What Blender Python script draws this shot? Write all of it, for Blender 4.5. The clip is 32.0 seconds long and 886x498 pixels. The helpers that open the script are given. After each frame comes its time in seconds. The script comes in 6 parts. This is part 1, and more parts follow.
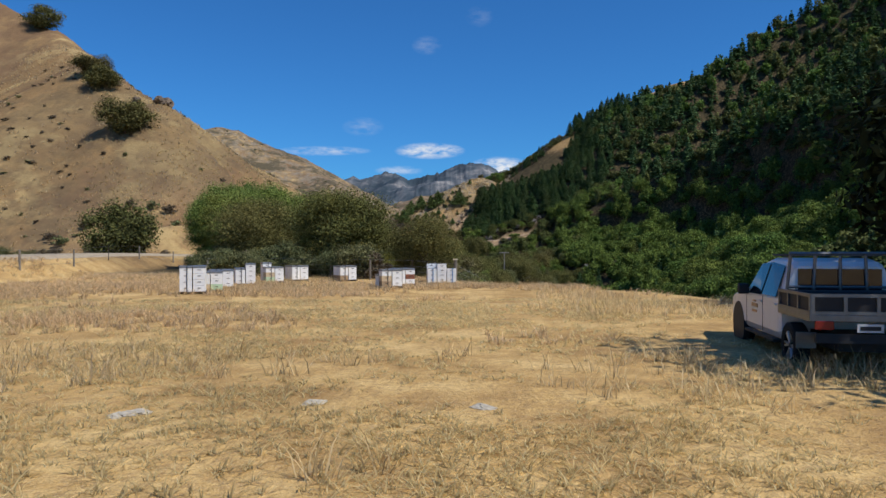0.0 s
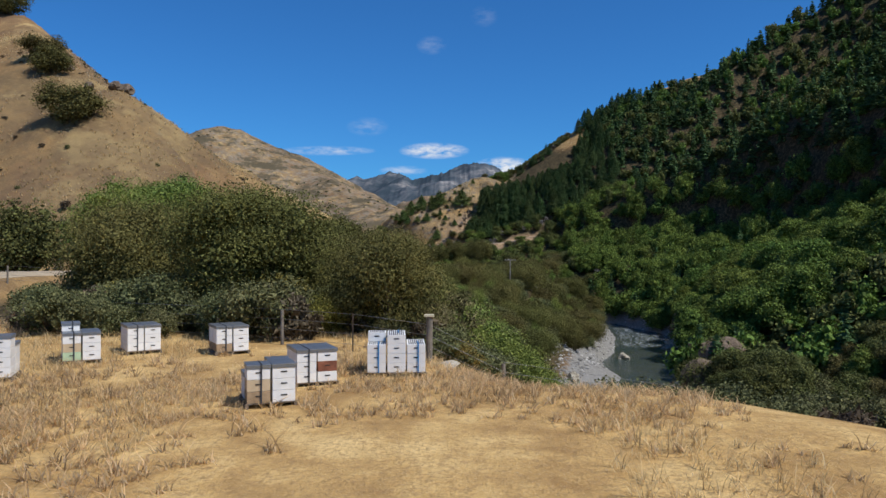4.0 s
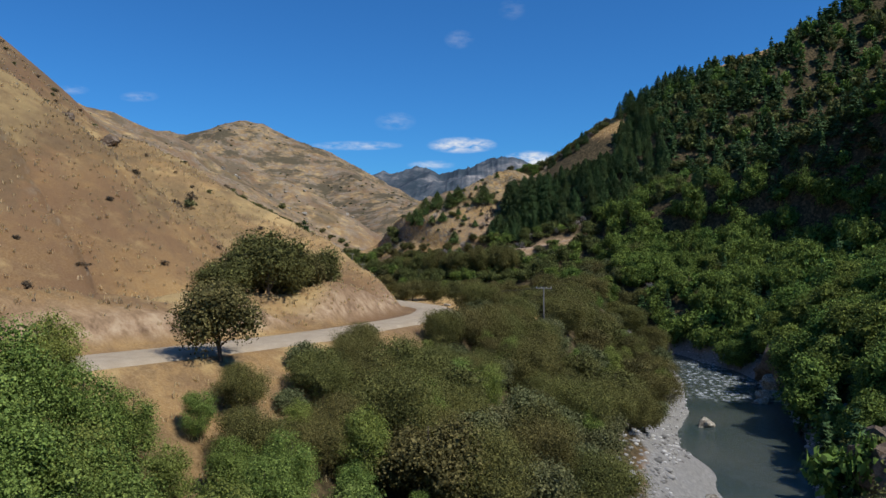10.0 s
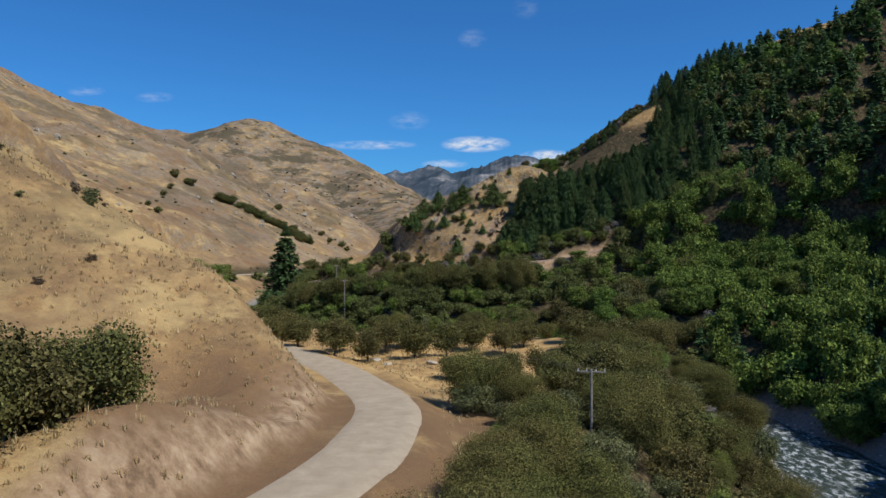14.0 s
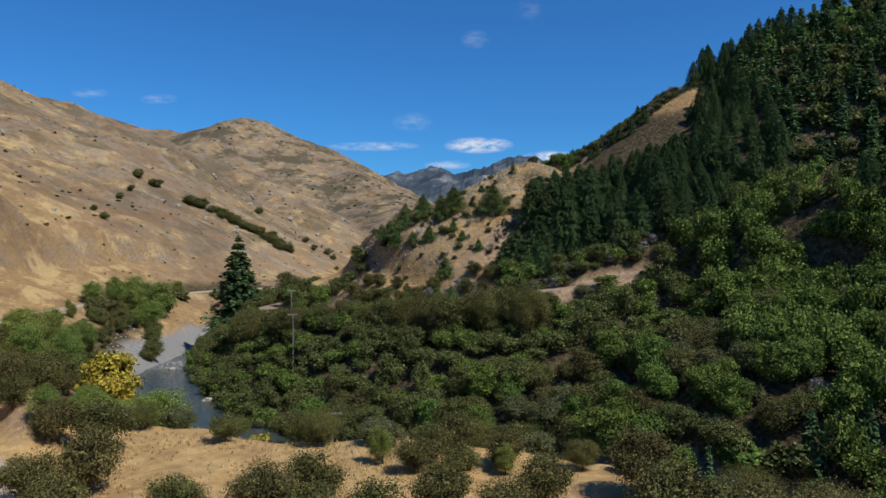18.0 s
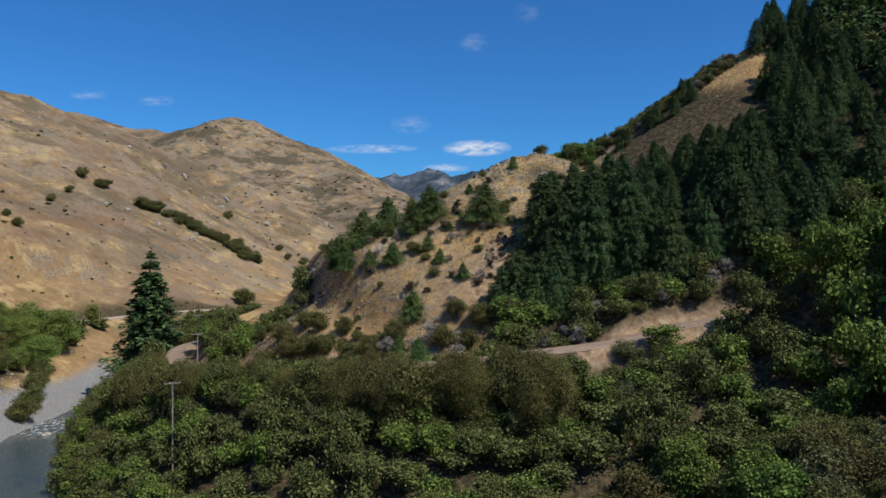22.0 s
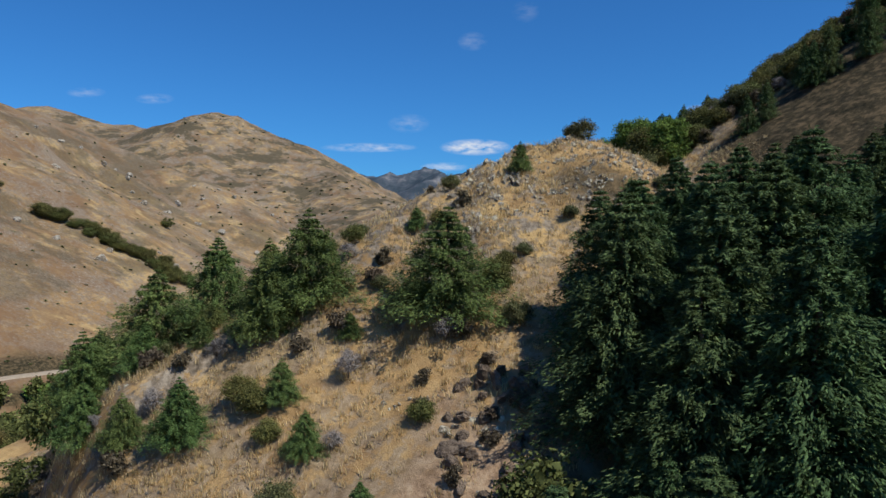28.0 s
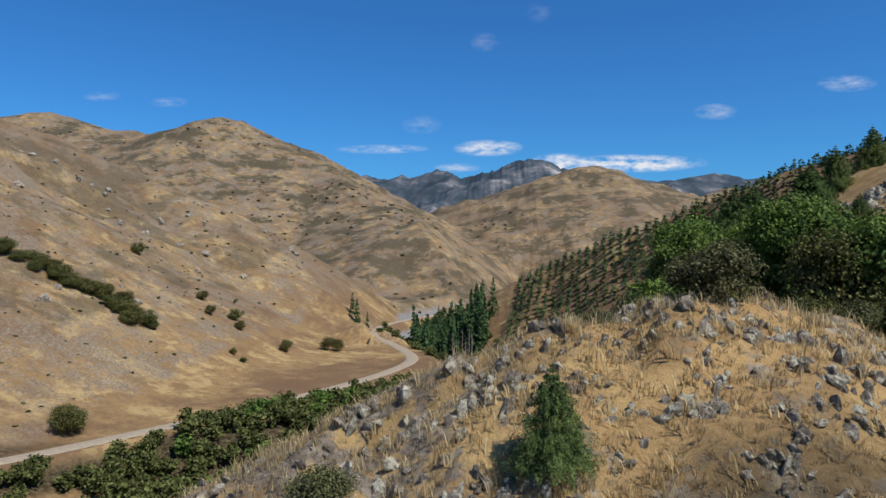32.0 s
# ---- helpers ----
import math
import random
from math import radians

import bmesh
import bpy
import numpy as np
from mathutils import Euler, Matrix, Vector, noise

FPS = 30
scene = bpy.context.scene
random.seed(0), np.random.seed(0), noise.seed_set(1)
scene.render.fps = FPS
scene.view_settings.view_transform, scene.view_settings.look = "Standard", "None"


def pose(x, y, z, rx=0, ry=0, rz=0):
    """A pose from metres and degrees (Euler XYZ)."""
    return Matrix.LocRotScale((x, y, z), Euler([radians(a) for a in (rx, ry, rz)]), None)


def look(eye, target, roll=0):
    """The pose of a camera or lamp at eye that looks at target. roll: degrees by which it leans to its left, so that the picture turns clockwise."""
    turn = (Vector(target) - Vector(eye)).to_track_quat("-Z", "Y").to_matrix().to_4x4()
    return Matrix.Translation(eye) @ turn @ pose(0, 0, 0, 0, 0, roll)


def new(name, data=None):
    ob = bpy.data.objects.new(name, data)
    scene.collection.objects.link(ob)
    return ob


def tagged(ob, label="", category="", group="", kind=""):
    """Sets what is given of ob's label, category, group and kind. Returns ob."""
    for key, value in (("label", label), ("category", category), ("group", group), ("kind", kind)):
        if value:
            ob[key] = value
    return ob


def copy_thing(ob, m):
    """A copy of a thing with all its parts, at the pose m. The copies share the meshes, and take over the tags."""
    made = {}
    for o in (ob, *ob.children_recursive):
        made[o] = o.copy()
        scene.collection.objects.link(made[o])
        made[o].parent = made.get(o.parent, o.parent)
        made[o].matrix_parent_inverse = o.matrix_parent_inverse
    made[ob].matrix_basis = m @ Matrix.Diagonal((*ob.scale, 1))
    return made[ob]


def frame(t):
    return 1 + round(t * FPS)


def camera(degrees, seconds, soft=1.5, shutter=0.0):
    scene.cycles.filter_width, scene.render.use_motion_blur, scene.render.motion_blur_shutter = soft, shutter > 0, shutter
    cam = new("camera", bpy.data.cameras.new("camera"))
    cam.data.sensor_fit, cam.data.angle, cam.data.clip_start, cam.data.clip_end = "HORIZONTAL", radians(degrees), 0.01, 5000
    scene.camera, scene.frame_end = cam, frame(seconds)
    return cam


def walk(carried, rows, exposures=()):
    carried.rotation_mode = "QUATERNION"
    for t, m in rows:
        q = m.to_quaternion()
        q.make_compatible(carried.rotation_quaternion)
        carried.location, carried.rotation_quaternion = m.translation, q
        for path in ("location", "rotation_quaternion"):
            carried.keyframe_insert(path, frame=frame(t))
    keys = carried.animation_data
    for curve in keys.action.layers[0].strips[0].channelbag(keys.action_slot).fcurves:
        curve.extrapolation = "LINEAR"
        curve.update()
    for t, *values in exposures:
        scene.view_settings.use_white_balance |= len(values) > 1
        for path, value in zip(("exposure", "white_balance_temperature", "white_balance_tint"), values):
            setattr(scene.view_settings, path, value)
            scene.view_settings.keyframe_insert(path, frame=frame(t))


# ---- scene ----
cam = camera(62.7, 32.0)
METRES, EYE, TILT, LEAN, TURN = 370.0, 1.9, 0.0, 0.0, 0.0
EXPOSURE = 0.0
ROWS = [
    (0.0, 0.0, 0.0, 0.0, 0.0, 0.0, -0.0),
    (0.5, 0.0005, 0.0062, -0.0001, -0.02, -0.01, -0.04),
    (1.0, 0.001, 0.0127, -0.0003, -0.04, 0.01, -0.05),
    (1.5, 0.0015, 0.0193, -0.0004, -0.04, 0.03, -0.05),
    (2.0, 0.0017, 0.0261, -0.0001, -0.03, 0.03, -0.08),
    (2.5, 0.0021, 0.0326, 0.0009, -0.0, 0.05, -0.08),
    (3.0, 0.0024, 0.0388, 0.0019, 0.02, 0.05, -0.08),
    (3.5, 0.0028, 0.045, 0.0029, 0.14, 0.03, -0.1),
    (5.5, 0.0053, 0.0751, 0.0067, 0.95, -0.11, -0.16),
    (6.0, 0.0059, 0.084, 0.0076, 1.1, -0.15, -0.17),
    (6.5, 0.0067, 0.0939, 0.0085, 1.23, -0.18, -0.18),
    (7.0, 0.0075, 0.1045, 0.0094, 1.37, -0.19, -0.12),
    (7.5, 0.0083, 0.1157, 0.0103, 1.52, -0.21, -0.12),
    (8.0, 0.0092, 0.1276, 0.0113, 1.69, -0.26, -0.12),
    (8.5, 0.0101, 0.1402, 0.0124, 1.87, -0.32, -0.1),
    (9.0, 0.0109, 0.1538, 0.0133, 2.08, -0.36, -0.08),
    (9.5, 0.0118, 0.1679, 0.0143, 2.31, -0.38, -0.04),
    (10.0, 0.0126, 0.183, 0.0154, 2.53, -0.44, -0.05),
    (10.5, 0.0134, 0.1987, 0.0163, 2.7, -0.48, -0.01),
    (11.0, 0.014, 0.2149, 0.0173, 2.87, -0.52, -0.01),
    (11.5, 0.0147, 0.231, 0.0185, 3.01, -0.53, -0.0),
    (12.0, 0.0153, 0.2477, 0.0198, 3.14, -0.54, 0.01),
    (12.5, 0.016, 0.2647, 0.0211, 3.28, -0.55, -0.0),
    (13.0, 0.0167, 0.2818, 0.0225, 3.4, -0.52, 0.02),
    (13.5, 0.0173, 0.2989, 0.024, 3.51, -0.5, 0.03),
    (14.0, 0.0179, 0.3162, 0.0254, 3.6, -0.51, 0.02),
    (14.5, 0.0185, 0.3341, 0.0268, 3.66, -0.48, 0.04),
    (16.5, 0.0203, 0.4085, 0.0335, 3.82, -0.49, 0.07),
    (17.0, 0.0206, 0.4279, 0.0349, 3.84, -0.46, 0.02),
    (17.5, 0.0211, 0.4475, 0.0364, 3.86, -0.45, 0.02),
    (18.0, 0.0217, 0.467, 0.0378, 3.85, -0.42, 0.05),
    (18.5, 0.0223, 0.4867, 0.0392, 3.83, -0.4, 0.05),
    (19.0, 0.0227, 0.5065, 0.0407, 3.82, -0.38, 0.04),
    (19.5, 0.0232, 0.5265, 0.0421, 3.8, -0.33, 0.05),
    (20.0, 0.0236, 0.5465, 0.0435, 3.79, -0.3, 0.02),
    (20.5, 0.0239, 0.5664, 0.0446, 3.77, -0.27, -0.0),
    (21.0, 0.0245, 0.5863, 0.0457, 3.76, -0.25, -0.01),
    (21.5, 0.0249, 0.6061, 0.0471, 3.74, -0.22, -0.02),
    (22.0, 0.0251, 0.6259, 0.0485, 3.7, -0.21, -0.05),
    (22.5, 0.0254, 0.6457, 0.0498, 3.68, -0.18, -0.09),
    (23.0, 0.0257, 0.6657, 0.0511, 3.66, -0.17, -0.11),
    (23.5, 0.0261, 0.6856, 0.0525, 3.64, -0.19, -0.12),
    (24.0, 0.0264, 0.7053, 0.054, 3.62, -0.2, -0.14),
    (24.5, 0.0268, 0.7251, 0.0557, 3.63, -0.2, -0.16),
    (25.0, 0.0272, 0.7446, 0.0577, 3.61, -0.22, -0.18),
    (25.5, 0.0277, 0.7644, 0.0603, 3.6, -0.25, -0.16),
    (27.5, 0.0297, 0.8432, 0.0716, 3.56, -0.33, -0.26),
    (28.0, 0.0302, 0.8623, 0.0745, 3.53, -0.29, -0.25),
    (28.5, 0.0307, 0.8804, 0.0783, 3.5, -0.29, -0.24),
    (29.0, 0.0311, 0.8987, 0.0827, 3.47, -0.29, -0.26),
    (29.5, 0.0314, 0.9164, 0.0871, 3.59, -0.24, -0.29),
    (30.0, 0.0319, 0.9329, 0.0913, 3.81, -0.19, -0.29),
    (30.5, 0.0326, 0.9486, 0.0958, 4.03, -0.15, -0.22),
    (31.0, 0.0333, 0.9635, 0.1001, 4.24, -0.15, -0.14),
    (31.5, 0.0339, 0.9775, 0.1046, 4.42, -0.18, -0.05),
    (32.0, 0.0345, 0.991, 0.1089, 4.58, -0.21, -0.0),
]
walk(cam, [(t, pose(0, 0, EYE, TILT, LEAN, TURN) @ pose(METRES * x, METRES * y, METRES * z, 90 + pitch, roll, yaw)) for t, x, y, z, yaw, pitch, roll in ROWS],
     [(0.0, EXPOSURE), (32.0, EXPOSURE)])

# ---------------------------------------------------------------- light
SUN_WAY = Vector((0.64, -0.38, 1.0)).normalized()      # towards the sun: right of the walk, a little behind
SUN_HIGH = math.asin(SUN_WAY.z)
SUN_TURN = math.atan2(SUN_WAY.x, SUN_WAY.y)
world = bpy.data.worlds.new("sky")
scene.world = world
world.use_nodes = True
wn, wl = world.node_tree.nodes, world.node_tree.links
wn.clear()
w_out = wn.new("ShaderNodeOutputWorld")
w_bg = wn.new("ShaderNodeBackground")
w_bg.inputs["Strength"].default_value = 0.087
sky = wn.new("ShaderNodeTexSky")
sky.sky_type, sky.sun_disc = "NISHITA", False
sky.sun_elevation, sky.sun_rotation = SUN_HIGH, SUN_TURN
sky.altitude, sky.air_density, sky.dust_density, sky.ozone_density = 600, 1.0, 0.35, 3.0
w_geo = wn.new("ShaderNodeTexCoord")


def w_math(op, a, b=None):
    n = wn.new("ShaderNodeMath")
    n.operation = op
    for i, v in enumerate((a, b)):
        if v is None:
            continue
        if isinstance(v, (int, float)):
            n.inputs[i].default_value = v
        else:
            wl.new(v, n.inputs[i])
    return n.outputs[0]


# small fair-weather clouds: soft ellipses in the sky's own directions (bearing, height, half width, half height, weight)
CLOUDS = [(-0.018, 0.135, 0.05, 0.012, 0.75), (-0.165, 0.135, 0.07, 0.007, 0.35), (0.078, 0.112, 0.045, 0.016, 1.0),
          (0.17, 0.112, 0.11, 0.013, 1.0), (-0.11, 0.168, 0.03, 0.014, 0.13), (-0.022, 0.28, 0.022, 0.014, 0.10),
          (0.05, 0.32, 0.02, 0.016, 0.06), (-0.57, 0.215, 0.03, 0.008, 0.16), (-0.47, 0.205, 0.03, 0.008, 0.18),
          (0.285, 0.18, 0.03, 0.012, 0.25), (0.455, 0.215, 0.04, 0.012, 0.3), (-0.06, 0.108, 0.035, 0.007, 0.35)]
sep = wn.new("ShaderNodeSeparateXYZ")
wl.new(w_geo.outputs["Generated"], sep.inputs[0])
ahead = w_math("MAXIMUM", sep.outputs[1], 0.05)
bear, high = w_math("DIVIDE", sep.outputs[0], ahead), w_math("DIVIDE", sep.outputs[2], ahead)
w_noise = wn.new("ShaderNodeTexNoise")
w_map = wn.new("ShaderNodeMapping")
w_map.inputs["Scale"].default_value = (9, 9, 26)
wl.new(w_geo.outputs["Generated"], w_map.inputs[0])
wl.new(w_map.outputs[0], w_noise.inputs["Vector"])
w_noise.inputs["Detail"].default_value, w_noise.inputs["Roughness"].default_value = 7, 0.62
cover = None
for bx, hz, hw, hh, weight in CLOUDS:
    dx = w_math("DIVIDE", w_math("SUBTRACT", bear, bx), hw)
    dz = w_math("DIVIDE", w_math("SUBTRACT", high, hz), hh)
    r2 = w_math("ADD", w_math("MULTIPLY", dx, dx), w_math("MULTIPLY", dz, dz))
    one = w_math("MULTIPLY", w_math("MAXIMUM", w_math("SUBTRACT", 1.0, r2), 0.0), weight)
    cover = one if cover is None else w_math("MAXIMUM", cover, one)
rag = wn.new("ShaderNodeMapRange")
rag.inputs["From Min"].default_value, rag.inputs["From Max"].default_value = 0.36, 0.66
wl.new(w_noise.outputs[0], rag.inputs["Value"])
veil = w_math("MINIMUM", w_math("MULTIPLY", w_math("MULTIPLY", cover, rag.outputs[0]), 1.5), 0.95)
w_mix = wn.new("ShaderNodeMix")
w_mix.data_type = "RGBA"
wl.new(veil, w_mix.inputs[0])
tint = wn.new("ShaderNodeMix")
tint.data_type, tint.blend_type = "RGBA", "MULTIPLY"
tint.inputs[0].default_value = 1.0
tint.inputs[7].default_value = (0.275, 0.80, 1.34, 1)
wl.new(sky.outputs[0], tint.inputs[6])
wl.new(tint.outputs[2], w_mix.inputs[6])
w_mix.inputs[7].default_value = (9.0, 9.3, 9.8, 1)
wl.new(w_mix.outputs[2], w_bg.inputs[0])
wl.new(w_bg.outputs[0], w_out.inputs[0])

sun = new("sun", bpy.data.lights.new("sun", "SUN"))
sun.data.energy, sun.data.angle, sun.data.color = 4.2, radians(0.53), (1.0, 0.955, 0.885)
sun.matrix_world = look(SUN_WAY * 100, (0, 0, 0))

# ---------------------------------------------------------------- the lie of the land
# crests as (x, y, z); the ground falls from each crest at its own slope
HILL_NEAR = [(-420, 400, 240), (-240, 325, 152), (-158, 255, 94), (-122, 232, 71), (-98, 200, 54), (-79, 165, 42.5), (-60, 152, 31.8)]
ROAD_BANK = [(-40, 100, 5), (-30, 112, 5.2), (-19.5, 127, 5), (-13, 143, 5), (-9.3, 155, 4.6), (-8, 167, 3.4), (-9.5, 178, 2)]
HILL_SPUR = [(-98, 205, 44), (-76, 200, 31), (-58, 196, 26), (-26, 186, 9), (-11, 171, 1.5)]
HILL_MID = [(-620, 120, 215), (-520, 350, 184), (-420, 700, 156), (-373, 927, 130), (-224, 890, 78), (-114, 867, -2)]
HILL_FAR = [(-1300, 1800, 330), (-900, 1850, 312), (-680, 1830, 295), (-560, 1802, 306), (-470, 1745, 262), (-317, 1650, 192), (-154, 1450, 120), (20, 1150, 2)]
RIDGE_HIGH = [(360, -250, 150), (340, 0, 170), (330, 200, 190), (300, 320, 182), (215, 392, 141), (170, 405, 108), (154, 411, 100), (109, 411, 86), (75, 412, 69), (64, 415, 60)]
RIDGE = [(64, 415, 60), (53, 425, 54.5), (44, 429, 48.8), (39.5, 424, 45.2), (34, 413, 40), (30, 404, 37.4), (26, 397, 38.2), (21, 394, 39.8), (15, 393, 39.2), (9, 388, 34.6), (4, 383.5, 31.2), (-5, 380, 26), (-18, 382, 19.5),
         (-33, 394, 19), (-46, 401, 6), (-60, 404, -6)]
HILL_PLANTED = [(520, 600, 200), (260, 690, 108), (125, 717, 72), (79, 767, 50), (24, 835, 18), (0, 870, -8)]
HILL_BEYOND = [(-300, 2250, 90), (-80, 2100, 112), (90, 2010, 180), (207, 2000, 214), (300, 2020, 178), (420, 2060, 148), (700, 2300, 175)]
PEAKS = [(-900, 4600, 420), (-430, 4650, 452), (-330, 4600, 425), (-200, 4450, 385), (-40, 4400, 462), (70, 4350, 478), (150, 4330, 490), (240, 4300, 445),
         (420, 4200, 345), (700, 4150, 355), (1000, 4150, 378), (1300, 4200, 350), (1700, 4300, 360)]
RIVER = [(110, -160), (95, -60), (75, 5), (50, 48), (29, 82), (24, 108), (31, 142), (41, 167), (50, 195), (57, 225), (50, 256), (14, 284), (-28, 298), (-53, 317), (-71, 344), (-92, 382),
         (-106, 426), (-108, 468), (-76, 512), (-22, 546), (14, 592), (16, 680), (-18, 765), (-52, 850), (-60, 1000), (20, 1200), (60, 1500)]
ROAD = [(-30, -60, 1.2), (-28, 10, 1.3), (-30, 45, 1.3), (-33, 76, 1.3), (-25, 100, 0.7), (-12, 124, -0.2), (-6, 141, -0.9), (-2.5, 153, -1.3), (-1, 164, -1.6), (-2, 177, -2.1),
        (-7, 190, -2.6), (-12, 200, -2.9), (-18.5, 210, -3.1), (-28, 223, -3.4), (-43, 239, -3.7), (-60, 255, -4.0), (-92, 292, -4.3), (-115, 330, -4.5), (-124, 366, -4.6), (-129, 430, -4.6), (-116, 492, -5.2), (-92, 528, -5.6), (-70, 566, -6.2), (-50, 606, -7),
        (-33, 650, -7.6), (-27, 690, -8.2), (-40, 735, -9), (-62, 790, -10), (-66, 850, -11), (-40, 930, -11.5), (10, 1010, -12)]
TRACK = [(150, 322, 20), (90, 332, 15.5), (60, 338, 12.2), (38, 339.0, 8.6), (28, 336, 6.4), (14, 332.5, 5.0), (2, 335, 3.2), (-16, 344, 0.6), (-36, 359, -2.6), (-52, 374, -4.8),
         (-62, 392, -5.2), (-66, 412, -5.0), (-56, 436, -4.6), (-34, 470, -5)]
BROW = [(60, -120), (30, -30), (18, 4), (12, 20), (9, 30), (5, 42), (-4, 50), (-14, 62), (-18, 85), (-15, 102), (-6, 118), (2, 138), (6, 155), (8, 172), (10, 182)]
WATER_Z = -21.6


def lattice(ix, iy, seed):
    """A number from 0 to 1 for each whole-numbered place."""
    h = (ix * 374761393 + iy * 668265263 + seed * 974634777) & 0x7FFFFFFF
    h = ((h ^ (h >> 13)) * 1274126177) & 0x7FFFFFFF
    return ((h ^ (h >> 16)) & 0xFFFF) / 65535.0


def value_noise(x, y, seed=0):
    x0, y0 = np.floor(x), np.floor(y)
    fx, fy = x - x0, y - y0
    fx, fy = fx * fx * (3 - 2 * fx), fy * fy * (3 - 2 * fy)
    ix, iy = x0.astype(np.int64), y0.astype(np.int64)
    a, b = lattice(ix, iy, seed), lattice(ix + 1, iy, seed)
    c, d = lattice(ix, iy + 1, seed), lattice(ix + 1, iy + 1, seed)
    return (a + (b - a) * fx) * (1 - fy) + (c + (d - c) * fx) * fy - 0.5


def fbm(x, y, size, octaves=4, seed=0, gain=0.5):
    total, amp = 0.0, 1.0
    for o in range(octaves):
        total = total + amp * value_noise(x / size + 17.3 * o, y / size - 9.1 * o, seed + o)
        size, amp = size / 2.03, amp * gain
    return total


def ridged(x, y, size, octaves=4, seed=0):
    total, amp = 0.0, 1.0
    for o in range(octaves):
        total = total + amp * (0.5 - 2 * np.abs(value_noise(x / size + 3.7 * o, y / size + 5.1 * o, seed + o)))
        size, amp = size / 2.1, amp * 0.55
    return total


def along(x, y, line):
    """The distance to a line, the line's z there, and the side (plus: to its left)."""
    best = np.full(x.shape, 1e9)
    zed, side = np.zeros(x.shape), np.ones(x.shape)
    for p, q in zip(line, line[1:]):
        ux, uy = q[0] - p[0], q[1] - p[1]
        s = np.clip(((x - p[0]) * ux + (y - p[1]) * uy) / (ux * ux + uy * uy), 0, 1)
        dx, dy = x - p[0] - s * ux, y - p[1] - s * uy
        d = np.hypot(dx, dy)
        near = d < best
        best = np.where(near, d, best)
        if len(p) > 2:
            zed = np.where(near, p[2] + s * (q[2] - p[2]), zed)
        side = np.where(near, np.sign(ux * dy - uy * dx), side)
    return best, zed, side


def crest(x, y, line, left, right, soft=5.0):
    """The height of a hill that falls from its crest with the slopes left and right of it."""
    top = np.full(x.shape, -1e4)
    for p, q in zip(line, line[1:]):
        ux, uy = q[0] - p[0], q[1] - p[1]
        s = np.clip(((x - p[0]) * ux + (y - p[1]) * uy) / (ux * ux + uy * uy), 0, 1)
        dx, dy = x - p[0] - s * ux, y - p[1] - s * uy
        d = np.sqrt(dx * dx + dy * dy + soft * soft) - soft
        slope = np.where(ux * dy - uy * dx > 0, left, right)
        top = np.maximum(top, p[2] + s * (q[2] - p[2]) - slope * d)
    return top


def smax(a, b, k):
    h = np.clip(0.5 + 0.5 * (a - b) / k, 0, 1)
    return b + (a - b) * h + k * h * (1 - h)


def smin(a, b, k):
    return -smax(-a, -b, k)


def step(lo, hi, v):
    t = np.clip((v - lo) / (hi - lo), 0, 1)
    return t * t * (3 - 2 * t)


FLOOR_Y = [-400, 110, 150, 200, 300, 600, 900, 1400, 2600]
FLOOR_Z = [0.4, 0.0, -1.6, -4.8, -5.0, -7.5, -12, -8, 20]


